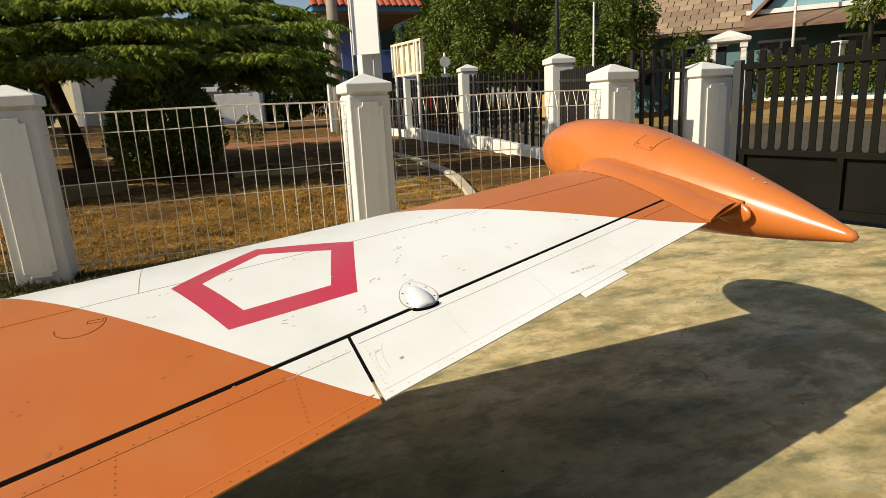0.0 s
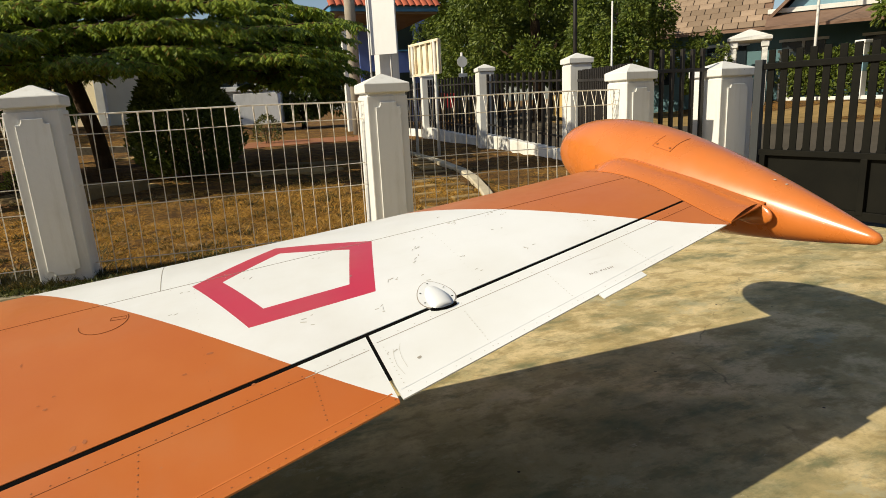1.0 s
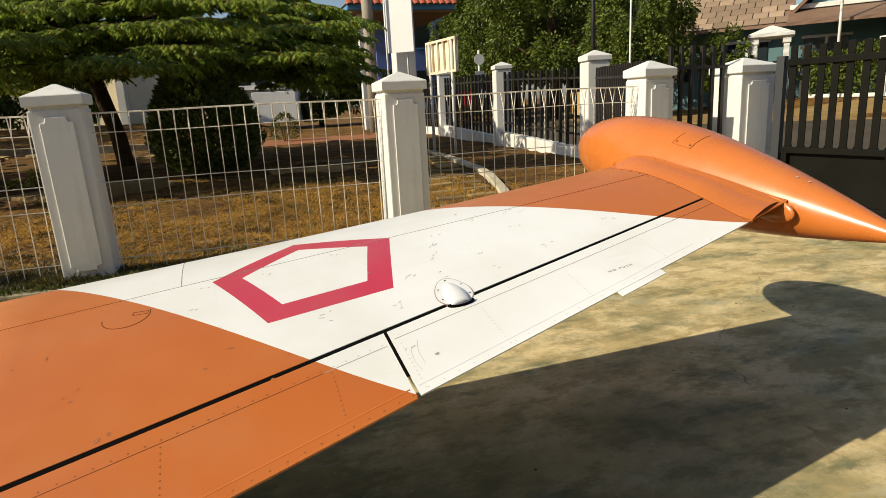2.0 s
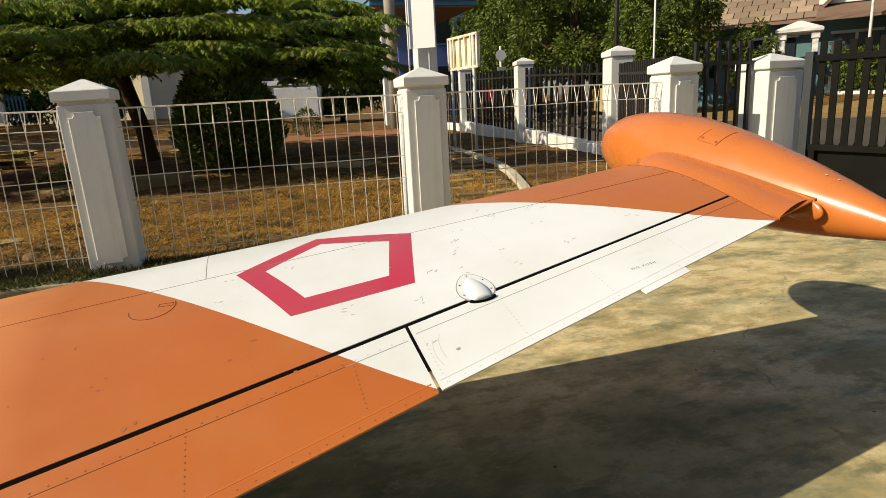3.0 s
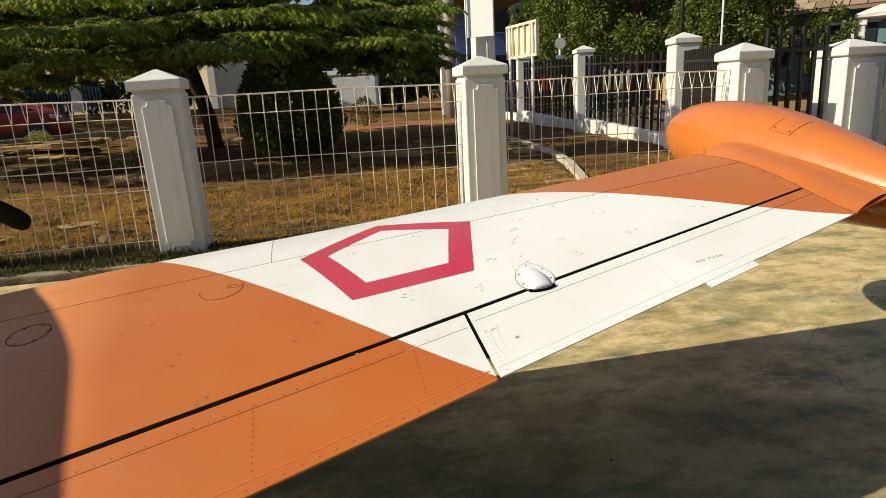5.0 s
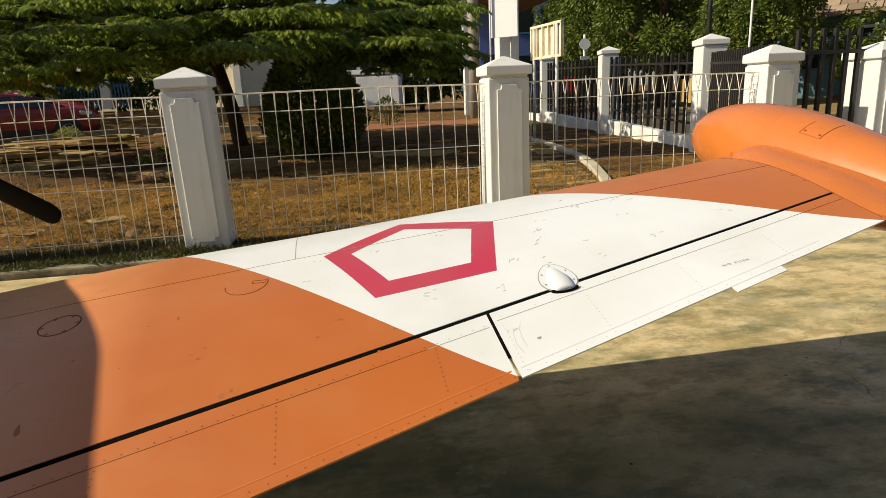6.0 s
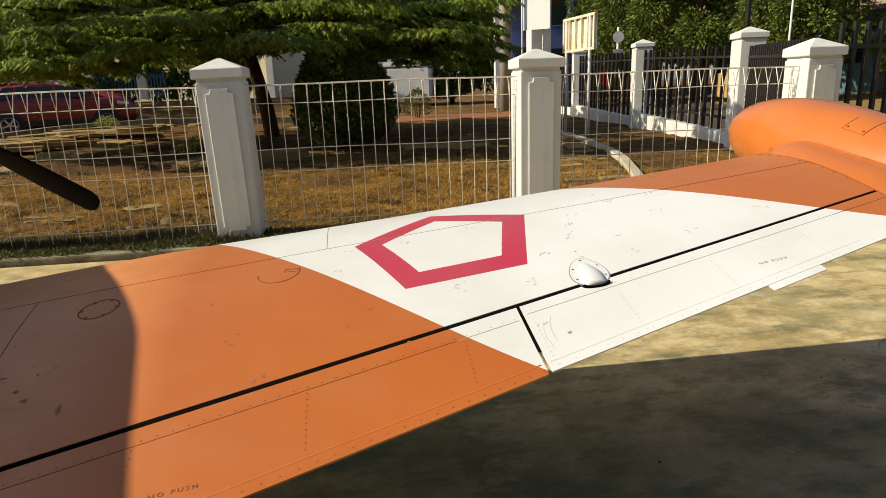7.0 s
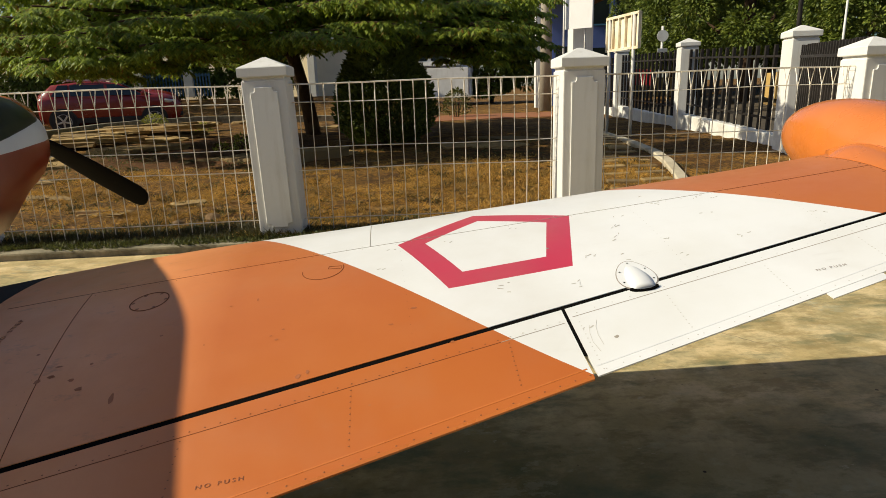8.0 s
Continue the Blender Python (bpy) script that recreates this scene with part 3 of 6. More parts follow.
rivet_rows([(s, gap_x(s) + 0.046) for s in steps(0.6, 2.28, 54)], 0.0022, flap)
rivet_rows([p for s in (1.08, 1.425, 1.780, 2.148) for p in along((s, gap_x(s) + 0.065), (s - 0.006, te_x(s) - 0.05), 9)], 0.0022, flap)
rivet_rows([(s, te_x(s) - 0.010) for s in steps(0.6, 2.29, 48)], 0.0022, flap)
rivet_rows([(s, gap_x(s) + 0.031) for s in steps(2.33, 3.47, 24)], 0.0017, aileron)
rivet_rows([p for s in (2.325, 2.56, 2.84, 3.13) for p in along((s, gap_x(s) + 0.065), (s, te_x(s) - 0.015), 11)], 0.0017, aileron)
rivet_rows([(s, te_x(s) - 0.013) for s in steps(2.33, 3.47, 28)], 0.0016, aileron)
rivet_rows([(s, spar_x(s) + 0.014) for s in steps(1.1, 3.45, 46)], 0.0013, wing)
rivet_rows([(s, spar_x(s) - 0.014) for s in steps(1.1, 3.45, 46)], 0.0013, wing)
rivet_rows([p for s in (1.02, 1.93, 2.66, 3.1) for p in along((s, spar_x(s) + 0.02), (s, gap_x(s) - 0.03), 16)], 0.0011, wing)
for surface, a, b, mat in ((flap, 0.6, 2.29, "orange"), (aileron, 2.312, 3.24, "white_skin")):
    part("edge_joggle", ribbon([(s, te_x(s) - 0.030) for s in steps(a, b, 16)], 0.004, 0.0005), M[mat], surface)
# folded lower lip along the flap's trailing edge
lip = bmesh.new()
rows = [[lip.verts.new(wing_at(s, te_x(s) + dx, dz)) for dx, dz in ((-0.004, 0.001), (0.003, -0.001), (0.003, -0.005), (-0.004, -0.005))] for s in steps(0.7, 2.296, 24)]
for a, b in zip(rows, rows[1:]):
    for k in range(4):
        lip.faces.new((a[k], a[(k + 1) % 4], b[(k + 1) % 4], b[k]))
bmesh.ops.recalc_face_normals(lip, faces=lip.faces[:])
part("edge_strip", lip, M["orange"], flap, "orange folded edge strip")
# fixed trim tab riveted under the aileron's trailing edge
tab = bmesh.new()
rows = [[tab.verts.new(wing_at(s, te_x(s) + dx, dz)) for dx, dz in ((0.0004, -0.0008), (0.024, -0.0035), (0.024, -0.0055), (0.0004, -0.004))] for s in steps(2.905, 3.072, 4)]
for a, b in zip(rows, rows[1:]):
    for k in range(4):
        tab.faces.new((a[k], a[(k + 1) % 4], b[(k + 1) % 4], b[k]))
tab.faces.new(rows[0][::-1])
tab.faces.new(rows[-1])
bmesh.ops.recalc_face_normals(tab, faces=tab.faces[:])
part("trim_tab", tab, M["white_skin"], aileron, "white fixed trim tab")


def frame_on_wing(s, x, lift=0.0, turn=0.0):
    """A pose lying on the skin: x along the span, y forward, z up."""
    p = wing_at(s, x, lift)
    ex = (wing_at(s + 0.02, x) - wing_at(s - 0.02, x)).normalized()
    ez = ex.cross(wing_at(s, x - 0.02) - wing_at(s, x + 0.02)).normalized()
    ey = ez.cross(ex)
    m = Matrix((ex, ey, ez)).transposed().to_4x4()
    m.translation = p
    return m @ pose(0, 0, 0, 0, 0, turn)


# teardrop hinge fairing at the gap, with its black boot
fs, fx = 2.520, gap_x(2.520) + 0.002
fm = frame_on_wing(fs, fx)
rows = []
for i in range(13):
    q = i / 12
    yy = 0.085 - 0.10 * q
    half = 0.028 * math.sin(math.pi * min(1, 0.06 + 0.62 * q)) ** 0.9 if q < 0.9 else 0.026
    hh = 0.015 * math.sin(math.pi * min(1.0, 0.03 + 0.66 * q)) - 0.002
    rows.append([fm @ Vector((half * math.cos(a), yy, max(-0.003, hh * math.sin(a)))) for a in steps(0, math.pi, 12)])
rows.append([fm @ Vector((0.026 * math.cos(a), -0.0155, -0.003)) for a in steps(0, math.pi, 12)])
fairing = part("hinge_fairing", loft(rows, False), M["white_skin"], wing, "white teardrop hinge fairing", True)
rows = [[fm @ Vector((r * math.cos(a), -0.012 + r * 0.36 * math.sin(a), z)) for a in steps(math.pi * 0.98, math.pi * 2.02, 14)] for r, z in ((0.027, 0.006), (0.033, 0.005), (0.035, -0.004))]
part("boot", loft(rows, False), M["matt_black"], fairing, "black rubber boot")
plate = [fm @ Vector((0.043 * math.sin(a) * (1 - 0.25 * math.cos(a)), 0.042 + 0.056 * math.cos(a), 0)) for a in (2 * math.pi * k / 32 for k in range(32))]
rim = [fm @ Vector((0.0455 * math.sin(a) * (1 - 0.25 * math.cos(a)), 0.042 + 0.0585 * math.cos(a), 0)) for a in (2 * math.pi * k / 32 for k in range(32))]
part("fairing_rim", loft([[p + WN * -0.002 for p in rim], [p + WN * 0.0006 for p in rim]]), M["ink_faded"], fairing)
part("fairing_plate", loft([[p + WN * -0.002 for p in plate], [p + WN * 0.0012 for p in plate]]), M["white_skin"], fairing, "flat white fairing plate")
for a in (-2.1, -1.2, 0.0, 1.2, 2.1):
    q = fm @ Vector((0.036 * math.sin(a) * (1 - 0.25 * math.cos(a)), 0.042 + 0.048 * math.cos(a), 0.0012))
    bm = bmesh.new()
    bm.faces.new([bm.verts.new(q + WS * (0.0024 * math.cos(b)) - WA * (0.0024 * math.sin(b)) + WN * 0.0006) for b in (k * math.pi / 4 for k in range(8))])
    part("screw", bm, M["hole_dark"], fairing, "dark screw head")
# black strip laid on the skin along the wing root
part("walkway", ribbon([(0.5, x) for x in steps(0.03, 1.20, 40)], 0.40, 0.0014), M["walkway"], wing, "black strip along the wing root")
# round inspection covers and small marks on the skin


def ring_on(s, x, rs, rx, a0, a1, w=0.0022, n=28):
    return ribbon([(s + rs * math.cos(a), x + rx * math.sin(a)) for a in steps(a0, a1, n)], w, 0.0006)


oval = part("inspection_cover", ring_on(1.212, 0.604, 0.0525, 0.0525, 0, 2 * math.pi, 0.003), M["seam"], wing, "round inspection cover")
rivets([(1.212 + 0.045 * math.cos(a), 0.604 + 0.045 * math.sin(a)) for a in steps(0, 5.24, 5)], 0.0052, M["rivet_dark"], oval)
part("filler_flap_edge", ring_on(1.701, 0.572, 0.060, 0.060, -0.25, math.pi * 1.02), M["seam"], wing)
part("filler_latch", ribbon([(1.718, 0.556), (1.756, 0.564), (1.754, 0.580), (1.716, 0.572), (1.718, 0.556)], 0.0022, 0.0005), M["seam"], wing)
stain_rng = random.Random(4)
for s, c, rs, rx in ((1.945, 0.66, 0.011, 0.005), (1.661, 0.771, 0.008, 0.009), (1.682, 0.766, 0.006, 0.007), (1.53, 0.50, 0.003, 0.009), (1.883, 0.695, 0.008, 0.004), (2.345, 0.541, 0.006, 0.004),
                     (2.389, 0.916, 0.007, 0.006), (1.239, 0.704, 0.008, 0.02), (1.121, 0.632, 0.010, 0.008), (1.037, 0.616, 0.010, 0.010), (1.614, 0.628, 0.005, 0.004), (2.07, 0.742, 0.005, 0.003),
                     (2.021, 0.793, 0.006, 0.004), (1.30, 0.56, 0.006, 0.004), (1.46, 0.505, 0.005, 0.003), (1.60, 0.655, 0.006, 0.004), (1.585, 0.64, 0.004, 0.003), (1.15, 0.66, 0.012, 0.008), (1.42, 0.62, 0.003, 0.003), (1.065, 0.611, 0.013, 0.007), (1.151, 0.600, 0.006, 0.005), (0.994, 0.536, 0.006, 0.005), (1.071, 0.587, 0.012, 0.004)):
    s, x = at_c(s, c)
    bm = bmesh.new()
    bm.faces.new([bm.verts.new(wing_at(s + 0.85 * rs * q * math.cos(a), x + 0.85 * rx * q * math.sin(a), 0.0005)) for a, q in ((k * math.pi / 6, stain_rng.uniform(0.7, 1.1)) for k in range(12))][::-1])
    part("paint_stain", bm, M["stain"] if not white_zone(s, x) else M["seam_pale"], wing)
# groups of short scratches in the white paint
srng = random.Random(21)
for s, x, n in ((2.658, 0.721, 5), (2.568, 0.590, 9), (2.539, 0.655, 6), (2.758, 0.459, 10), (2.743, 0.357, 5), (2.871, 0.469, 6), (2.928, 0.493, 7), (2.880, 0.754, 9), (3.123, 0.703, 9), (2.677, 0.803, 4),
                (2.437, 0.739, 8), (2.527, 0.780, 8), (2.363, 0.86, 9), (2.187, 0.82, 9), (2.62, 0.52, 4), (2.83, 0.60, 4), (1.90, 0.49, 5), (1.86, 0.62, 4), (2.05, 0.50, 3), (2.30, 0.47, 5), (2.348, 1.03, 3)):
    bm = bmesh.new()
    for _ in range(max(2, n // 2)):
        a = srng.gauss(0.5, 0.45)
        p = (s + srng.gauss(0, 0.013), x + srng.gauss(0, 0.010))
        ln = srng.uniform(0.005, 0.017)
        ribbon([p, (p[0] + ln * math.cos(a), p[1] - ln * math.sin(a))], srng.uniform(0.0012, 0.0034), 0.0005, bm)
    tagged(part("scratch_cluster", bm, M["scuff"], wing, "cluster of scratches"), kind="stuff")


for arc in (((2.343, 1.018), (2.335, 1.045), (2.332, 1.075), (2.338, 1.11)), ((2.366, 1.003), (2.356, 1.025), (2.351, 1.055), (2.352, 1.09))):
    part("rub_mark", ribbon(list(arc), 0.0009, 0.0004), M["rivet_pale"], aileron, "curved rub mark")


def stencil(text, size, s, c, turn, parent, ink="ink"):
    me = letters(text, size)
    m = frame_on_wing(s, at_c(s, c)[1], 0.0006, turn)
    me.transform(m @ Matrix.Diagonal((1, 0.82, 0.4, 1)))
    me.materials.append(M[ink])
    return part("lettering", me, None, parent, "stencilled lettering reading " + text)


stencil("NO PUSH", 0.0152, 1.526, 0.945, 2, flap)
stencil("NO PUSH", 0.0132, 2.981, 0.923, 2, aileron, "ink_faded")
stencil("NO STEP", 0.022, 0.853, 0.43, 86, wing)

# tip tank: a drooping teardrop with a filler panel and a fillet to the wing
TANK_S, TANK_A, TANK_B, TANK_R, TANK_Q = 3.775, -0.399, 1.198, 0.196, 0.36


def tank_r(q):
    if q < TANK_Q:
        return TANK_R * math.sqrt(max(0.0, 1 - ((TANK_Q - q) / TANK_Q) ** 2.25))
    return 0.014 + (TANK_R - 0.014) * (1 - ((q - TANK_Q) / (1 - TANK_Q)) ** 1.6)


def tank_at(q, a, r_add=0.0):
    """A place on the tank: q from nose to tail, a round it from the top, outboard positive."""
    x = TANK_A + (TANK_B - TANK_A) * q
    r = tank_r(q)
    out = WS * math.sin(a) + WN * math.cos(a)
    return W0 + WSC * (WS * (TANK_S - 2.3) + WA * (x - X_REF) + WN * (-0.046 - 0.008 * q) + out * r) + out * r_add


def tank_q(x):
    return (x - TANK_A) / (TANK_B - TANK_A)


qs = [0.0004, 0.003, 0.01, 0.022, 0.04, 0.065, 0.10, 0.14, 0.19, 0.25, 0.32, 0.39, 0.46, 0.53, 0.60, 0.67, 0.74, 0.81, 0.88, 0.94, 0.98, 0.993, 1.0]
tank = part("tip_tank", loft([[tank_at(q, a, -0.006 if q > 0.999 else 0) for a in (2 * math.pi * k / 48 for k in range(48))] for q in qs]), M["orange"], plane, "glossy orange teardrop tip tank", True)
# fillet: a broad fairing from the wing skin up to the tank, cut off at the trailing edge


def fillet_top(x):
    return -1.00 - 0.12 * smooth_step(0.62, 0.84, x) + 0.02 * smooth_step(0.80, 0.96, x) - 0.40 * smooth_step(0.28, 0.075, x)


rows = []
for i in range(29):
    f = i / 28
    x = 0.100 + 0.817 * f
    nose = smooth_step(0.20, 0.0, f)
    s0 = 3.484 + 0.09 * nose + 0.012 * smooth_step(0.93, 1.0, f)
    top0, low0 = wing_at(s0, x, 0.0012), wing_at(s0, x, -0.006, False)
    a = fillet_top(x)
    qx = tank_q(x - 0.06 * f ** 4)
    hi, lo = tank_at(qx, a, 0.0003), tank_at(tank_q(x - 0.16 * f ** 4), -1.62 - 0.4 * (1 - nose), 0.002)
    ring = []
    for k in range(11):
        t = k / 10
        ctrl = top0.lerp(hi, 0.58) + WN * 0.026
        ring.append(top0 * (1 - t) ** 2 + ctrl * (2 * t * (1 - t)) + hi * t * t)
    ring.append(tank_at(tank_q(x - 0.11 * f ** 4), -1.5, -0.04))
    for k in range(8):
        t = 1 - k / 7
        ctrl = low0.lerp(lo, 0.5) + WN * 0.006
        ring.append(low0 * (1 - t) ** 2 + ctrl * (2 * t * (1 - t)) + lo * t * t)
    rows.append(ring)
fb = loft(rows)
fb.verts.ensure_lookup_table()
last = {v.index for v in fb.verts[-len(rows[0]):]}
end_cap = [f for f in fb.faces if len(f.verts) > 4 and {v.index for v in f.verts} <= last]
bmesh.ops.inset_region(fb, faces=end_cap, thickness=0.003, use_even_offset=True)
bmesh.ops.translate(fb, verts=end_cap[0].verts[:], vec=WA * -0.12)
fillet = part("fillet", fb, M["orange"], tank, "orange fillet between wing and tank", True)
for e in fillet.data.edges:
    ring_k = [v % len(rows[0]) for v in e.vertices]
    if min(e.vertices) >= 28 * len(rows[0]) or max(e.vertices) >= 29 * len(rows[0]) or ring_k[0] == ring_k[1] and ring_k[0] in (0, 10):
        e.use_edge_sharp = True
bm = bmesh.new()
bmesh.ops.create_uvsphere(bm, u_segments=20, v_segments=12, radius=1.0)
nub = tank_at(tank_q(0.822), -1.40, 0.0)
nub_out = (tank_at(tank_q(0.822), -1.40, 0.1) - nub).normalized()
nub_side = nub_out.cross(WA).normalized()
for v in bm.verts:
    v.co = nub + WA * (0.088 * v.co.x) + nub_out * (0.013 * v.co.y) + nub_side * (0.038 * v.co.z)
part("fairing_end", bm, M["orange"], tank, "rounded end of the fillet", True)
rows = [[tank_at(tank_q(x), fillet_top(x) + 0.012 + da, l) for da, l in ((0, -0.002), (0, 0.0006), (0.010, 0.0006), (0.010, -0.002))] for x in steps(0.30, 0.845, 24)]
part("fillet_seam", loft(rows), M["orange_seam"], tank, "thin seam line")
part("fillet_seam", ribbon([(3.480, x) for x in steps(0.16, 0.91, 24)], 0.0018, 0.0006), M["seam"], tank, "thin seam line")
rivets([(3.470, x) for x in steps(0.20, 0.62, 8)], 0.004, M["rivet_dark"], tank)
rows = [[tank_at(q0, a, l) for q0, l in ((0.524, -0.001), (0.524, 0.0008), (0.5258, 0.0008), (0.5258, -0.001))] for a in steps(-0.58, 0.02, 12)]
panel = part("filler_panel", loft(rows), M["seam"], tank, "filler panel edge")
rows = [[tank_at(q, -0.58 + d, l) for d, l in ((0, -0.001), (0, 0.0006), (0.008, 0.0006), (0.008, -0.001))] for q in steps(0.468, 0.525, 8)]
part("filler_panel_edge", loft(rows), M["orange_seam"], panel)
rows = [[tank_at(q0, a, l) for q0, l in ((0.468, -0.001), (0.468, 0.0008), (0.4692, 0.0008), (0.4692, -0.001))] for a in steps(-0.58, -0.2, 8)]
part("filler_panel_edge", loft(rows), M["orange_seam"], panel)
for q, a in ((0.517, -0.50), (0.476, -0.50), (0.775, -0.12), (0.80, -0.06)):
    bm = bmesh.new()
    c = tank_at(q, a, 0.001)
    out = (tank_at(q, a, 0.1) - c).normalized()
    t1 = out.cross(WA).normalized()
    t2 = out.cross(t1)
    bm.faces.new([bm.verts.new(c + t1 * (0.0038 * math.cos(k)) + t2 * (0.0038 * math.sin(k)) + out * 0.001) for k in (j * math.pi / 4 for j in range(8))])
    part("screw", bm, M["rivet_pale"] if q > 0.6 else M["rivet_dark"], panel if q < 0.6 else tank)

# fuselage: cowling in view, cabin behind it that shades the wing root
FX, FYAW = -2.33, 0.085


def hull(y, zc, hw, hh, top=1.0, n=28, power=2.4):
    cx = FX - FYAW * (y - 2.2)
    ring = []
    for k in range(n):
        a = 2 * math.pi * k / n
        ca, sa = math.cos(a), math.sin(a)
        ring.append(Vector((cx + hw * math.copysign(abs(ca) ** (2 / power), ca), y, zc + (hh * top if sa > 0 else hh) * math.copysign(abs(sa) ** (2 / power), sa))))
    return ring


cowl = part("cowling", loft([hull(2.35, 0.72, 0.52, 0.45), hull(2.7, 0.73, 0.515, 0.425, 0.98), hull(3.05, 0.765, 0.49, 0.375, 1.06), hull(3.3, 0.815, 0.45, 0.30, 1.15), hull(3.5, 0.835, 0.42, 0.265, 1.12),
                            hull(3.65, 0.85, 0.37, 0.235), hull(3.74, 0.86, 0.30, 0.20), hull(3.78, 0.87, 0.20, 0.14)]), M["cowl"], plane, "black-topped white and orange engine cowling", True)
part("fuselage", loft([hull(-3.6, 0.95, 0.10, 0.20), hull(-2.0, 0.92, 0.25, 0.32), hull(-0.4, 0.84, 0.42, 0.42), hull(0.8, 0.78, 0.50, 0.46), hull(2.35, 0.72, 0.52, 0.45)]), M["orange"], plane, "orange fuselage", True)
CANOPY = ((-0.4, 0.25, 0.7), (0.1, 0.38, 1.2), (0.6, 0.42, 1.55), (1.0, 0.43, 1.88), (1.3, 0.43, 2.27), (1.5, 0.43, 2.40), (1.74, 0.43, 2.17), (1.97, 0.42, 1.72), (2.2, 0.40, 1.2), (2.5, 0.36, 0.6), (2.7, 0.32, 0.3))
smooth_rows = []
for i in range(len(CANOPY) - 1):
    p0, p1, p2, p3 = (Vector(CANOPY[min(max(i + d, 0), len(CANOPY) - 1)]) for d in (-1, 0, 1, 2))
    for q in (0, 0.2, 0.4, 0.6, 0.8):
        smooth_rows.append(0.5 * (2 * p1 + (p2 - p0) * q + (2 * p0 - 5 * p1 + 4 * p2 - p3) * q**2 + (3 * p1 - p0 - 3 * p2 + p3) * q**3))
part("canopy", loft([hull(y, 1.05, w, 0.2, t, 56, 2.0) for y, w, t in smooth_rows]), M["cowl"], plane, "canopy", True)
# two-bladed propeller and spinner
HUB = Vector((-2.50, 3.98, 0.955))
prop = part("propeller", loft([[HUB + Vector((r * math.cos(a), dy, r * math.sin(a))) for a in (2 * math.pi * k / 24 for k in range(24))] for r, dy in ((0.15, -0.10), (0.15, 0.0), (0.135, 0.08), (0.10, 0.17), (0.05, 0.24), (0.008, 0.265))]), M["orange"], plane, "two-bladed propeller with orange spinner", True)
BLADE = Vector((0.755, 0.0, -0.50)).normalized()
for sign in (1, -1):
    d = BLADE * sign
    across = Vector((0, 1, 0)).cross(d).normalized() * sign
    rows = []
    for f, half, th, tw in ((0.08, 0.035, 0.025, 60), (0.2, 0.052, 0.020, 48), (0.4, 0.064, 0.014, 34), (0.62, 0.064, 0.011, 26), (0.8, 0.060, 0.009, 21), (0.92, 0.057, 0.007, 18), (0.96, 0.050, 0.006, 17), (0.985, 0.036, 0.005, 17), (0.997, 0.016, 0.003, 17)):
        t = radians(tw)
        u = across * math.cos(t) + Vector((0, 1, 0)) * math.sin(t)
        v = d.cross(u)
        rows.append([HUB + d * (0.905 * f) + u * (1.22 * half * math.cos(a)) + v * (th * math.sin(a)) for a in (2 * math.pi * k / 14 for k in range(14))])
    part("blade", loft(rows), M["blade"], prop, "black propeller blade", True)
# main wheel and its leg under the wing
leg_x, leg_y = -1.05, 1.75
gear = part("landing_gear", tube([(leg_x, leg_y, 0.40), (leg_x + 0.01, leg_y, 0.15)], 0.03, 12), M["alloy"], plane, "main landing gear leg")
part("tyre", loft([[Vector((leg_x + 0.06 + w, leg_y + r * math.cos(a), 0.165 + r * math.sin(a))) for a in (2 * math.pi * k / 28 for k in range(28))] for r, w in ((0.09, -0.05), (0.15, -0.055), (0.163, -0.03), (0.165, 0), (0.163, 0.03), (0.15, 0.055), (0.09, 0.05))]), M["tyre"], gear, "black tyre", True)
nose_y = 3.2
nose_gear = part("nose_gear", tube([(-2.42, nose_y, 0.55), (-2.42, nose_y, 0.15)], 0.028, 12), M["alloy"], plane, "nose gear leg")
part("tyre", loft([[Vector((-2.42 + w, nose_y + r * math.cos(a), 0.14 + r * math.sin(a))) for a in (2 * math.pi * k / 24 for k in range(24))] for r, w in ((0.07, -0.05), (0.125, -0.05), (0.14, 0), (0.125, 0.05), (0.07, 0.05))]), M["tyre"], nose_gear, "black tyre", True)
# ---- ground, apron, road ----
FENCE_Y, POST_D, POST_W, POST_X = 4.634, 2.268, 0.305, -1.2735
ROAD_DIR = Vector((0.163, 0.987, 0))


def road_x(y):
    """Where the roadside fence runs."""
    return 3.95 + 0.13 * (y - 4.8)


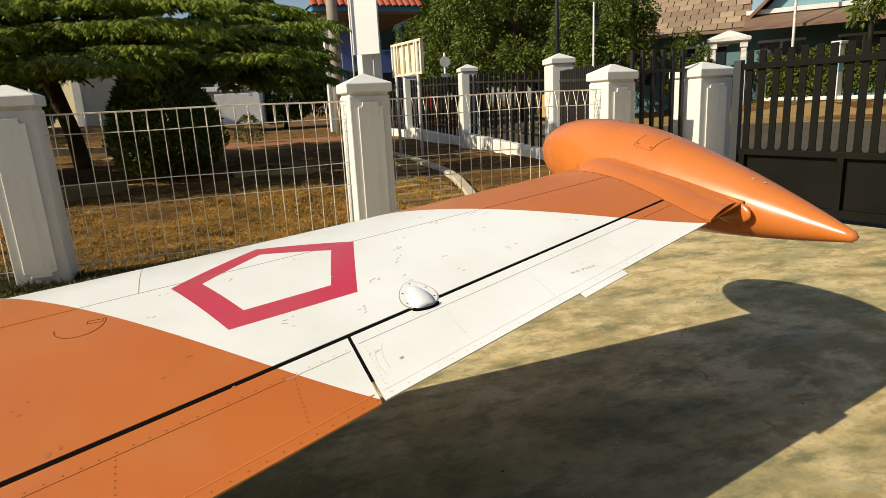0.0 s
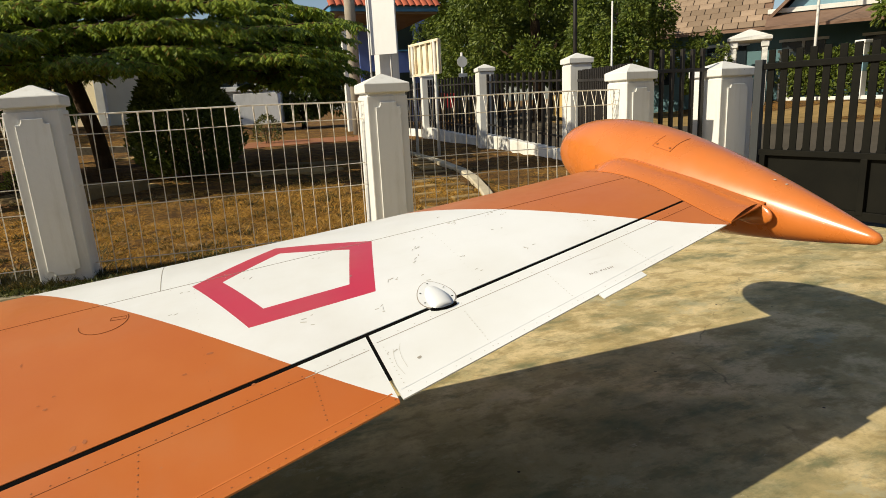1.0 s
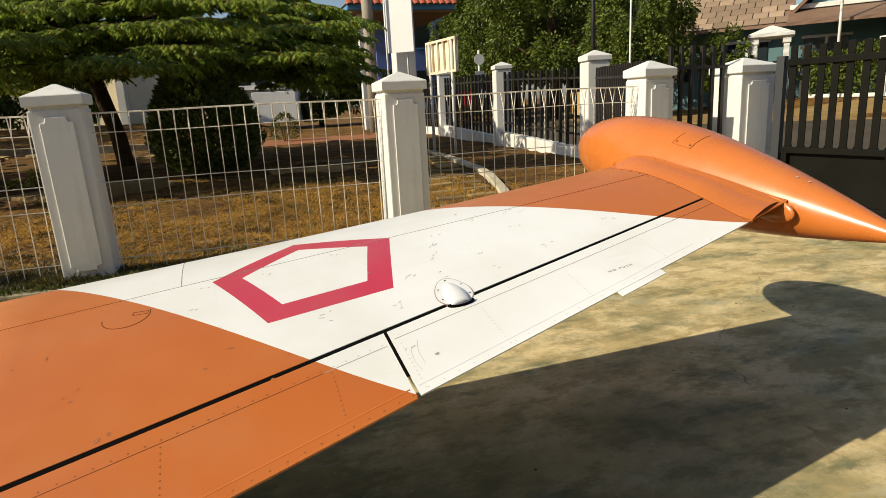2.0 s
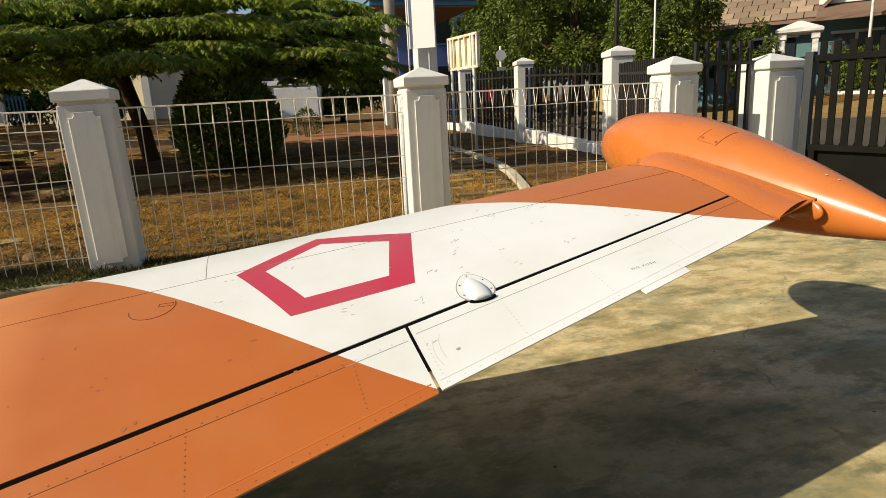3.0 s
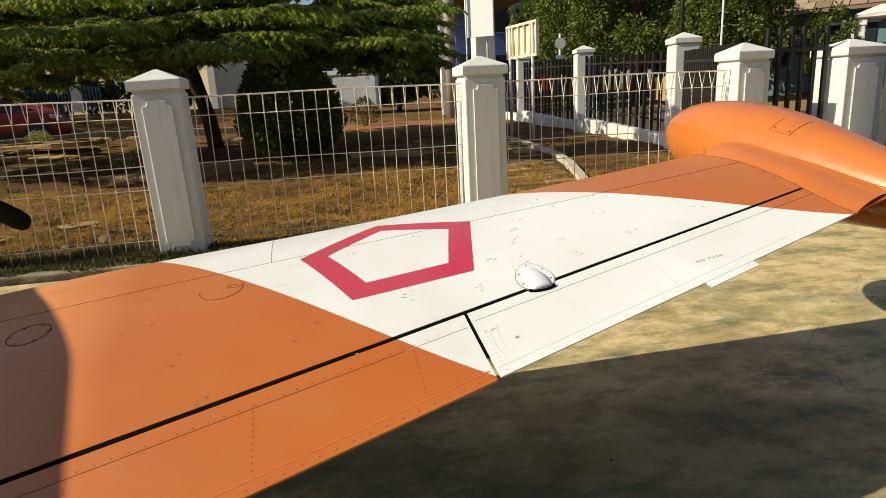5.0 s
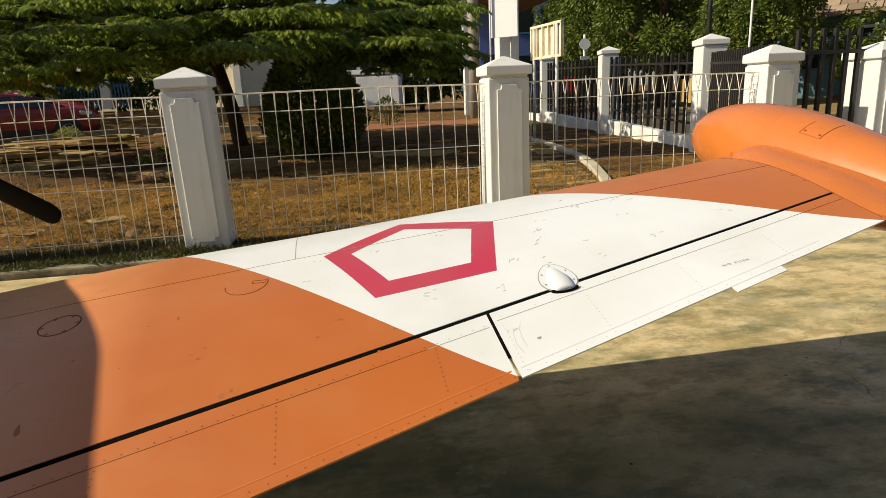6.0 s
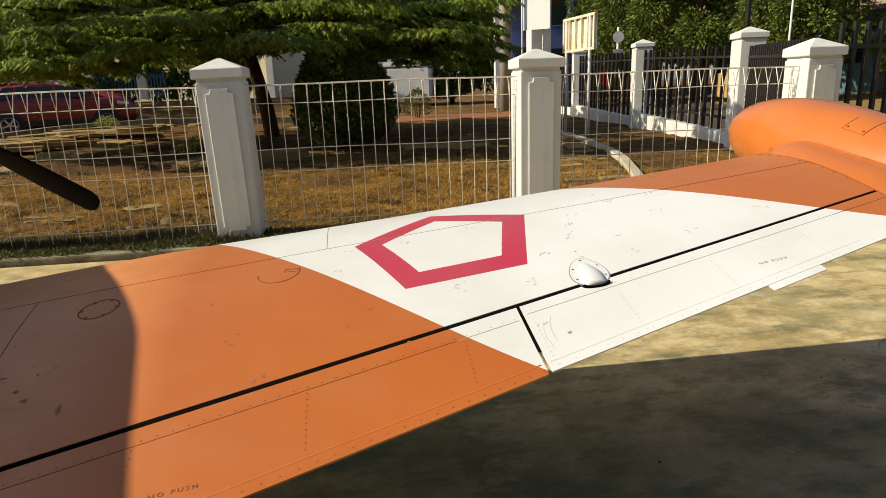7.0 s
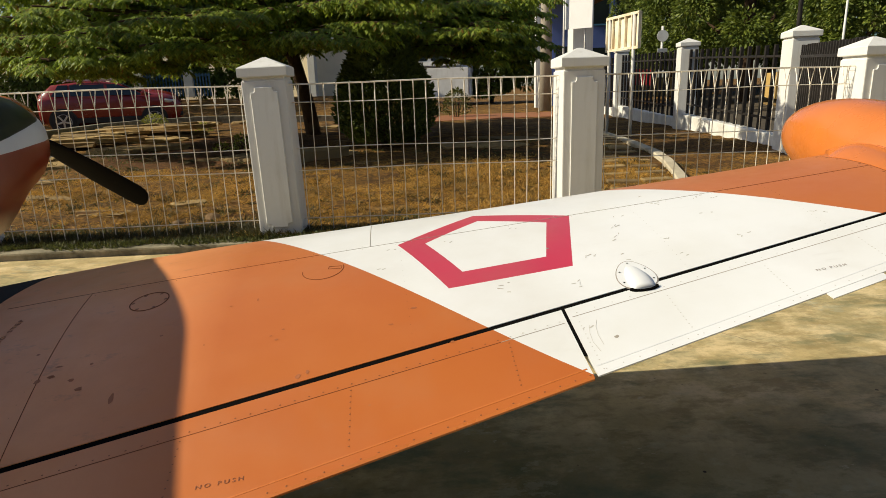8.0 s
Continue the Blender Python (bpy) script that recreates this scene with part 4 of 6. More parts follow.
def height(x, y):
    """Garden rises gently behind the fence to a bank; the road climbs a little to the far verge."""
    apron = smooth_step(4.50, 4.56, y)
    side = x - road_x(y)
    garden = 0.035 + 0.185 * smooth_step(4.6, 8.6, y)
    lane = max(smooth_step(-7.75, -8.4, x), smooth_step(19.5, 20.3, y) * smooth_step(-1.0, -3.0, x))
    bank = 1.0 * smooth_step(23, 29, y) * smooth_step(3, -2, x)
    mound = 0.15 * smooth_step(8.5, 13.5, y) * smooth_step(-2.6, -5.0, x)
    basin = math.hypot((x + 3.1) / 2.3, (y - 13.2) / 3.5)
    mound += 0.08 * smooth_step(1.35, 1.12, basin) * smooth_step(-2.8, -4.2, x) - 0.22 * smooth_step(1.1, 0.8, basin) * smooth_step(-1.2, -2.2, x)
    garden = (garden + mound) * (1 - lane) + 0.10 * lane + bank
    rough = 0.032 * (1 - 0.8 * lane) * (noise.noise((x * 0.9, y * 0.9, 3.1)) + 0.5 * noise.noise((x * 2.3, y * 2.3, 1.7)) + 0.6 * noise.noise((x * 5.5, y * 5.5, 4.7)) + 0.3 * noise.noise((x * 11.0, y * 11.0, 2.2)))
    inside = -0.06 + apron * (garden + 0.06 + rough)
    road = 0.0 + 0.22 * smooth_step(0.6, 11, side) + 0.42 * smooth_step(10.9, 13.6, side)
    road -= 0.05
    return inside + (road - inside) * smooth_step(0.35, 0.75, side) if y > 4.3 else (-0.06 if side < 1.0 else -0.06 + (road + 0.06) * smooth_step(1.0, 1.5, side))


def grid_axis(lo, hi, fine_lo, fine_hi, fine, coarse):
    a = [lo]
    while a[-1] < hi:
        a.append(a[-1] + (fine if fine_lo <= a[-1] < fine_hi else coarse if abs(a[-1]) < 60 else 60))
    return a


gx = grid_axis(-600, 600, -7.5, 6, 0.11, 1.5)
gy = grid_axis(-300, 900, 4.0, 12, 0.09, 0.8)
verts = [(x, y, height(x, y)) for y in gy for x in gx]
nx = len(gx)
faces = [(j * nx + i, j * nx + i + 1, (j + 1) * nx + i + 1, (j + 1) * nx + i) for j in range(len(gy) - 1) for i in range(nx - 1)]
me = bpy.data.meshes.new("ground")
me.from_pydata(verts, [], faces)
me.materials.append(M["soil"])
me.polygons.foreach_set("use_smooth", [True] * len(me.polygons))
tagged(new("ground", me), "red-brown garden soil with dry grass litter", "ground", kind="structure")

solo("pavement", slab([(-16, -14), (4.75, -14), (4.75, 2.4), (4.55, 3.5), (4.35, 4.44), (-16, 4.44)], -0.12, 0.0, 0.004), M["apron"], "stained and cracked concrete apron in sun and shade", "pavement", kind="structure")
# the road outside the gate, laid just over the ground sheet; it bends away and narrows beyond the forecourt


def road_near(y):
    return road_x(y) + 0.75 + 0.03 * max(0.0, y - 18) ** 2


def road_far(y):
    return road_x(y) + 10.7 - 4.5 * smooth_step(8, 18, y) + 0.03 * max(0.0, y - 18) ** 2


rv, rf = [], []
ys = [-60 + 2.0 * i for i in range(58)]
for y in ys:
    for f in (0.0, 0.2, 0.4, 0.6, 0.8, 1.0):
        x = road_near(y) + (road_far(y) - road_near(y)) * f
        rv.append((x, y, height(x, max(y, 4.4)) + 0.012))
for j in range(len(ys) - 1):
    for i in range(5):
        k = j * 6 + i
        rf.append((k, k + 1, k + 7, k + 6))
me = bpy.data.meshes.new("road")
me.from_pydata(rv, [], rf)
me.materials.append(M["asphalt"])
tagged(new("road", me), "grey asphalt road outside the gate", "road", kind="structure")


def strip(name, pts, width, tall, material, label, category, sink=0.1, bevel=0.012, kind="structure"):
    """A kerb or path along a line of (x, y): a bevelled bar set into the ground."""
    rings = []
    for i, (x, y) in enumerate(pts):
        a, b = pts[max(i - 1, 0)], pts[min(i + 1, len(pts) - 1)]
        d = Vector((b[0] - a[0], b[1] - a[1], 0)).normalized()
        nrm = Vector((-d.y, d.x, 0))
        z = height(x, y)
        c = Vector((x, y, 0))
        h = width / 2
        rings.append([c + nrm * -h + Vector((0, 0, z - sink)), c + nrm * -h + Vector((0, 0, z + tall - bevel)), c + nrm * (-h + bevel) + Vector((0, 0, z + tall)),
                      c + nrm * (h - bevel) + Vector((0, 0, z + tall)), c + nrm * h + Vector((0, 0, z + tall - bevel)), c + nrm * h + Vector((0, 0, z - sink))])
    return solo(name, loft(rings), material, label, category, kind=kind)


krng = random.Random(5)
# concrete kerb under the wire fence
solo("kerb", span_box((-14, 4.46, -0.10), (3.15, 4.60, 0.048), 0.014), M["kerb"], "weathered concrete kerb under the wire fence", "kerb", kind="structure")
# curved kerb of the garden path
strip("kerb", [(2.18, 5.0), (2.42, 5.6), (2.66, 6.3), (2.82, 7.0), (2.93, 7.6), (3.10, 9.0), (3.27, 10.6), (3.32, 12.2), (3.3, 14)], 0.12, 0.05, M["kerb_pale"], "curved pale kerb along the garden path", "kerb")
strip("kerb", [(-7.75, 8.0), (-7.7, 11.0), (-7.62, 13.6), (-7.5, 16.2), (-7.2, 17.8), (-6.75, 18.7), (-6.0, 19.15), (-4.9, 19.3), (-1.0, 19.4)], 0.18, 0.11, M["kerb"], "pale kerb along the car lane", "kerb")
strip("path", [(-1.2, 17.6), (2.0, 18.4), (5.2, 18.6)], 3.0, 0.02, M["red_path"], "red-brown paved path behind the garden", "path", bevel=0.005)
strip("lane", [(-30, 17), (-18, 18.6), (-13, 20), (-9, 21.3), (-5, 22.0), (-1, 22.3)], 3.6, 0.015, M["verge"], "dusty earth lane with a parked car", "road", bevel=0.004)

# ---- fence posts: square shaft, raised panel with cut corners, stepped pyramid cap ----


def panel_outline(w, z0, z1, cut):
    h = w / 2
    return [(-h + cut, z0), (h - cut, z0), (h - cut, z0 + cut * 0.7), (h, z0 + cut), (h, z1 - cut), (h - cut * 0.75, z1 - cut), (h - cut, z1 - cut * 0.6), (h - cut, z1),
            (-h + cut, z1), (-h + cut, z1 - cut * 0.6), (-h + cut * 0.75, z1 - cut), (-h, z1 - cut), (-h, z0 + cut), (-h + cut, z0 + cut * 0.7)]


def fence_post(label, w=POST_W, tall=1.157, sides=(0,), group="white fence posts", foot=-0.08):
    post = thing("fence_post", label, "post", group)
    shaft = part("shaft", span_box((-w / 2, -w / 2, foot), (w / 2, w / 2, tall), 0.008), M["wall_white"], post)
    for turn in sides:
        bm = bmesh.new()
        f = bm.faces.new([bm.verts.new((x, -w / 2 - 0.001, z)) for x, z in panel_outline(w * 0.62, 0.115, tall - 0.045, 0.034)])
        ext = bmesh.ops.extrude_face_region(bm, geom=[f])["geom"]
        bmesh.ops.translate(bm, verts=[g for g in ext if isinstance(g, bmesh.types.BMVert)], vec=(0, -0.012, 0))
        bmesh.ops.recalc_face_normals(bm, faces=bm.faces[:])
        bmesh.ops.bevel(bm, geom=bm.edges[:], offset=0.003, segments=1, affect="EDGES")
        bm.transform(Matrix.Rotation(radians(turn), 4, "Z"))
        part("raised_panel", bm, M["wall_white"], post)
    a = w / 2
    rings = []
    for h, z in ((a - 0.010, tall), (a - 0.010, tall + 0.020), (a + 0.014, tall + 0.024), (a + 0.017, tall + 0.030), (a + 0.017, tall + 0.084), (a + 0.013, tall + 0.090), (0.012, tall + 0.160)):
        rings.append([Vector((x * h, y * h, z)) for x, y in ((-1, -1), (1, -1), (1, 1), (-1, 1))])
    part("cap", loft(rings), M["wall_white"], post)
    return post


post_label = "white painted concrete fence post with raised panel and cap"
p_first = fence_post(post_label)
p_first.location = (POST_X - POST_D + POST_W / 2, FENCE_Y + POST_W / 2, 0)
for k in range(-2, 4):
    if k not in (-1, 2, 3):
        lean = -1.3 if k == 0 else 0.0
        copy_thing(p_first, pose(POST_X + k * POST_D + POST_W / 2 - 0.022 * lean, FENCE_Y + POST_W / 2, 0, 0, lean))
corner_post = fence_post("white corner post with raised panel where two fences meet", 0.285, 1.176)
corner_post.location = (3.402, FENCE_Y + POST_W / 2 + 0.01, 0)
gate_post = fence_post("white gate post with raised panel beside the dark gate", 0.375, 1.172, sides=(0,), group="gate posts")
gate_post.location = (4.41, FENCE_Y + POST_W / 2, 0)

# ---- wire mesh panels with a folded triangular top ----


def wire_panel(x0, x1, group="wire fence panels"):
    y = FENCE_Y + POST_W / 2
    fence = thing("wire_fence", "galvanised wire mesh fence panel with folded triangular top, rusting", "fence", group)
    n = round((x1 - x0 - 0.11) / 0.0919)
    r = 0.0033
    for i in range(n + 1):
        x = x0 + 0.058 + (x1 - x0 - 0.108) * i / n + krng.gauss(0, 0.0015)
        lean = krng.gauss(0, 0.002)
        zt = 1.130
        pts = [(x, y, 0.02), (x + lean, y, 0.5), (x, y, 0.998), (x, y - 0.035, zt), (x, y + 0.05, zt - 0.004), (x + lean, y + 0.004, 0.998)]
        part("vertical_wire", tube(pts, r, 5), M["wire"], fence)
    for z, dy in ((0.038, 0.0), (0.138, 0.0), (0.508, 0.0), (0.670, 0.0), (0.998, 0.006), (1.130, -0.035), (1.126, 0.05)):
        pts = [(x0 + (x1 - x0) * q, y + dy + 0.005, z + 0.004 * math.sin(q * 7 + z * 9)) for q in steps(0, 1, 8)]
        part("horizontal_wire", tube(pts, r * 1.05, 5), M["wire"], fence)
    return fence


for k in range(-2, 2):
    wire_panel(POST_X + k * POST_D + POST_W, POST_X + (k + 1) * POST_D)

# ---- roadside fence: tall white posts, low wall, black bars ----


def bar_fence(a, b, z0, z1, pitch, label, group, parent_wall=True, wall_h=0.22, rails=(0.16, 0.86), rise=0.0, thick=0.03):
    a, b = Vector((*a, 0)), Vector((*b, 0))
    d = b - a
    ln = d.length
    turn = math.degrees(math.atan2(d.y, d.x))
    base = pose(a.x, a.y, 0, 0, -math.degrees(math.atan2(rise, ln)), turn)
    fence = thing("iron_fence", label, "fence", group)
    zz = z0 + wall_h
    n = max(2, round(ln / pitch))
    shared = None
    for i in range(n):
        if shared is None:
            bm = box((thick, thick * 1.1, z1 - zz - 0.03), pose(0, 0, (z1 + zz) / 2), 0.003)
            shared = mesh_from(bm, "bar", M["iron"])
        bar = part("bar", shared, None, fence)
        bar.matrix_local = base @ pose((i + 0.5) * ln / n, 0, krng.uniform(-0.006, 0.006))
    for f in rails:
        for dy in (-0.012, 0.012):
            part("rail", box((ln, 0.012, 0.03), base @ pose(ln / 2, dy, zz + (z1 - zz) * f), 0.002), M["iron"], fence)
    if wall_h > 0:
        solo("wall_low", box((ln, 0.16, wall_h + 0.3), base @ pose(ln / 2, 0, z0 + wall_h / 2 - 0.15), 0.012), M["wall_grime"], "low white wall under the iron fence, stained", "wall", kind="structure")
    return fence


POSTS = [(4.61, 7.57, 0.03), (4.94, 11.3, 0.155), (5.36, 15.9, 0.30), (6.0, 23.0, 0.40)]
road_post = fence_post("plain white roadside fence post with pyramid cap", 0.30, 1.46, (), "roadside fence posts", foot=-0.3)
turn = -math.degrees(math.atan2(ROAD_DIR.x, ROAD_DIR.y))
for i, (x, y, z) in enumerate(POSTS):
    m = pose(x, y, z, 0, 0, turn)
    if i:
        copy_thing(road_post, m)
    else:
        road_post.matrix_world = m
iron = "black iron bar fence on a low white wall"
gp = (3.545, FENCE_Y + 0.14)
bar_fence(gp, (4.22, FENCE_Y + 0.14), 0.0, 1.46, 0.12, "black iron bar fence between two white posts", "iron fences", wall_h=0.05)
bar_fence((3.49, 4.95), POSTS[0][:2], 0.10, 1.36, 0.11, iron, "iron fences", rise=0.08)
bar_fence(POSTS[0][:2], POSTS[1][:2], 0.12, 1.46, 0.25, iron, "iron fences", rise=0.14, thick=0.04)
bar_fence(POSTS[1][:2], POSTS[2][:2], 0.16, 1.60, 0.27, iron, "iron fences", rise=0.12, thick=0.042)
bar_fence(POSTS[2][:2], POSTS[3][:2], 0.2, 1.7, 0.38, iron, "iron fences", thick=0.05)

# ---- sliding gate: flat bars over a sheet-metal skirt ----
GA, GB = Vector((4.405, 4.30, 0)), Vector((5.19, 0.2, 0))
gd = (GB - GA)
gl = gd.length
gm = pose(GA.x, GA.y, 0, 0, 0, math.degrees(math.atan2(gd.y, gd.x)))
gate = thing("sliding_gate", "dark brown iron sliding gate with flat bars over a sheet-metal skirt", "gate")
part("skirt", box((gl, 0.02, 0.46), gm @ pose(gl / 2, 0.03, 0.28), 0.003), M["gate"], gate)
part("stile", box((0.07, 0.06, 1.30), gm @ pose(-0.045, 0.0, 0.66), 0.004), M["steel"], gate, "grey steel gate stile")
for z, h in ((0.065, 0.07), (0.53, 0.05), (1.25, 0.05)):
    part("rail", box((gl, 0.05, h), gm @ pose(gl / 2, 0, z), 0.004), M["gate"], gate)
for i in range(6):
    part("stile", box((0.05, 0.05, 0.44), gm @ pose(0.04 + i * (gl - 0.08) / 5, -0.004, 0.29), 0.004), M["gate"], gate)
n = round(gl / 0.112)
shared = mesh_from(box((0.058, 0.012, 0.86), pose(0, 0, 0.95), 0.003), "bar", M["gate"])
curl = mesh_from(tube([(0.056 + 0.028 * math.cos(a), 0, 0.575 + 0.030 * math.sin(a)) for a in steps(math.pi, 2 * math.pi, 10)], 0.005, 6), "scroll", M["gate"], True)
for i in range(n):
    b = part("bar", shared, None, gate)
    b.matrix_local = gm @ pose((i + 0.5) * gl / n, 0.0, krng.uniform(-0.004, 0.004), 0, krng.uniform(-0.3, 0.3))
    c = part("scroll", curl, None, gate)
    c.matrix_local = gm @ pose((i + 0.5) * gl / n, 0, 0)
    c = part("scroll", curl, None, gate)
    c.matrix_local = gm @ pose((i + 0.5) * gl / n, 0, 1.82, 180, 0, 0)
# ---- plants ----


def frond(items, start, way, length, droop, leaf, n, prng):
    """A compound leaf: a drooping stalk with pairs of hanging leaflets, added to items."""
    p, d = Vector(start), Vector(way).normalized()
    side = d.cross((0, 0, 1)).normalized()
    for i in range(n):
        d = (d + Vector((0, 0, -droop / n))).normalized()
        p = p + d * (length / n)
        for sgn in (-1, 1):
            w = (d * prng.uniform(0.35, 0.7) + side * (sgn * prng.uniform(0.5, 0.9)) + Vector((0, 0, prng.uniform(-0.75, -0.25)))).normalized()
            s = w.cross((prng.uniform(-0.35, 0.35), prng.uniform(-0.35, 0.35), 1)).normalized()
            k = leaf * prng.uniform(0.75, 1.15) * (1 - 0.3 * i / n)
            items.append((p.copy(), w, s, k, k * 0.40))
    return p


def bough(items, twigs, flowers, start, turn, length, prng, leaf=0.105, nodes=11):
    """A level, arching branch end clothed with drooping compound leaves."""
    d = Vector((math.cos(turn), math.sin(turn), prng.uniform(0.12, 0.28)))
    p = Vector(start)
    line = [p.copy()]
    for i in range(nodes):
        d = (d + Vector((prng.gauss(0, 0.05), prng.gauss(0, 0.05), -0.45 / nodes))).normalized()
        p = p + d * (length / nodes)
        line.append(p.copy())
        for k in range(4):
            a = turn + (1 if k % 2 else -1) * prng.uniform(0.35, 1.5)
            if i == nodes - 1:
                a = turn + prng.gauss(0, 0.5)
            end = frond(items, p + Vector((0, 0, prng.uniform(-0.01, 0.03))), (math.cos(a), math.sin(a), prng.uniform(-0.05, 0.3)), prng.uniform(0.16, 0.30), prng.uniform(0.6, 1.3), leaf, 6, prng)
        if prng.random() < 0.06:
            flowers.append(end + Vector((0, 0, 0.05)))
    if twigs is not None:
        add_tube(twigs, line[::2], [0.014 - 0.010 * i / len(line[::2]) for i in range(len(line[::2]))], 4)


def spreading_tree():
    """A wide, layered shade tree: leaning trunk, long level limbs, tiers of arching leafy boughs."""
    prng = random.Random(11)
    base = Vector((-2.02, 13.4, height(-2.02, 13.4)))
    tree = thing("shade_tree", "spreading shade tree with layered drooping green foliage and white flowers", "tree")
    bm = tube([base + Vector((0.05, 0, -0.1)), base + Vector((0, 0, 0.25)), base + Vector((-0.06, 0, 0.8)), base + Vector((-0.20, -0.1, 1.5)), base + Vector((-0.36, -0.2, 2.3)), base + Vector((-0.5, -0.2, 3.3))], [0.22, 0.155, 0.14, 0.13, 0.12, 0.08], 12)
    part("trunk", bm, M["bark"], tree, "dark leaning trunk", True)
    fork = base + Vector((-0.26, -0.1, 1.8))
    limbs = [Vector((-7.0, 11.0, 2.4)), Vector((-5.4, 10.0, 2.4)), Vector((-3.2, 9.6, 2.5)), Vector((-0.6, 10.2, 2.6)), Vector((1.0, 11.6, 2.4)), Vector((-6.4, 14.5, 2.9)), Vector((-4.2, 15.4, 3.1)), Vector((-1.0, 15, 2.9)), Vector((-4.6, 12.2, 3.4)), Vector((-2.2, 11.4, 3.4)), Vector((-2.8, 7.8, 4.0))]
    for e in limbs:
        mid = fork.lerp(e, 0.5) + Vector((prng.uniform(-0.3, 0.3), prng.uniform(-0.3, 0.3), 0.3))
        part("limb", tube([fork, fork.lerp(mid, 0.5) + Vector((0, 0, 0.12)), mid, mid.lerp(e, 0.6), e], [0.075, 0.058, 0.042, 0.028, 0.012], 8), M["bark"], tree, smooth=True)

    def underside(x, y):
        """Height of the lowest boughs: lower on the sunny side and at the far end."""
        z = 1.90 - 0.28 * smooth_step(-3.4, -5.2, x) - 0.24 * smooth_step(-0.2, 1.0, x) - 0.10 * smooth_step(-1.5, -2.2, x) + 0.12 * noise.noise((x * 0.8, y * 0.6, 4.0))
        return z + 0.045 * (y - 9.5)

    items, flowers = [], []
    twigs = bmesh.new()
    # tiers of boughs on the side towards the apron
    count = 0
    while count < 310:
        x, y = prng.uniform(-6.8, 1.5), 8.7 + 4.6 * prng.random() ** 1.4
        if ((x + 2.9) / 5.0) ** 2 + ((y - 12.9) / 4.5) ** 2 > 1:
            continue
        tier = prng.choice((0, 0, 0, 1, 1, 1, 2, 2, 3))
        if tier * 0.34 > 0.25 + 0.75 * (y - 8.7):
            continue
        z = underside(x, y) + 0.34 * tier + prng.gauss(0, 0.035)
        turn = prng.choice((0.0, 0.0, math.pi)) + prng.gauss(-0.15, 0.4)
        bough(items, twigs, flowers, (x, y, z), turn, prng.uniform(0.7, 1.3), prng)
        count += 1
    # the dense inner crown
    for _ in range(250):
        x, y = prng.uniform(-6.3, 1.7), prng.uniform(11.2, 16.0)
        if ((x + 2.7) / 4.6) ** 2 + ((y - 13.2) / 3.0) ** 2 < 1:
            low = underside(x, 11.0) + (0.25 if abs(x + 2.2) < 0.8 else 0.0)
            bough(items, twigs, flowers, (x, y, prng.uniform(low, 4.0)), prng.uniform(0, 6.283), prng.uniform(0.8, 1.3), prng, 0.13, 9)
    # high outer boughs, out of view, added over the lawn to shade it
    for _ in range(150):
        x, y = prng.uniform(-5.6, -0.2), prng.uniform(7.6, 8.25)
        bough(items, twigs, flowers, (x, y, prng.uniform(2.8, 3.9)), prng.choice((0, math.pi)) + prng.gauss(0, 0.25), prng.uniform(0.8, 1.2), prng, 0.14, 8)
    # unseen top of the crown, added to put its far end in shade
    for _ in range(80):
        x, y = prng.uniform(-2.8, 0.3), prng.uniform(11.4, 15.0)
        bough(items, twigs, flowers, (x, y, prng.uniform(3.1, 4.0)), prng.uniform(0, 6.283), prng.uniform(0.8, 1.3), prng, 0.15, 8)
    # the low, dense end of the crown beyond the bush
    for _ in range(75):
        x, y = prng.uniform(0.4, 1.9), prng.uniform(10.8, 14.5)
        bough(items, twigs, flowers, (x, y, prng.uniform(1.5, 2.75) + 0.03 * (y - 10.8)), prng.gauss(0, 0.7), prng.uniform(0.6, 1.0), prng, 0.12, 8)
    tagged(part("twig", twigs, M["bark"], tree), kind="stuff")
    tagged(part("crown", leaves_mesh("crown", items, M["leaf_tree"]), None, tree, "layered drooping leaves"), kind="stuff")
    bm = bmesh.new()
    for p in flowers:
        bmesh.ops.create_icosphere(bm, subdivisions=1, radius=0.022, matrix=Matrix.Translation(p) @ Matrix.Diagonal((1, 1, 0.6, 1)))
    tagged(part("flowers", bm, M["petal"], tree, "small white flowers"), kind="stuff")
    return tree


def leaf_cloud(items, n, prng, place, leaf, up=0.2):
    """Scatter n leaves at place(prng) -> (point, outward)."""
    for _ in range(n):
        p, o = place(prng)
        w = (o * prng.uniform(0.3, 1.0) + Vector((prng.gauss(0, 0.5), prng.gauss(0, 0.5), prng.gauss(up, 0.5)))).normalized()
        s = w.cross(Vector((prng.gauss(0, 1), prng.gauss(0, 1), prng.gauss(0, 1)))).normalized()
        k = leaf * prng.uniform(0.65, 1.25)
        items.append((p, w, s, k, k * 0.42))


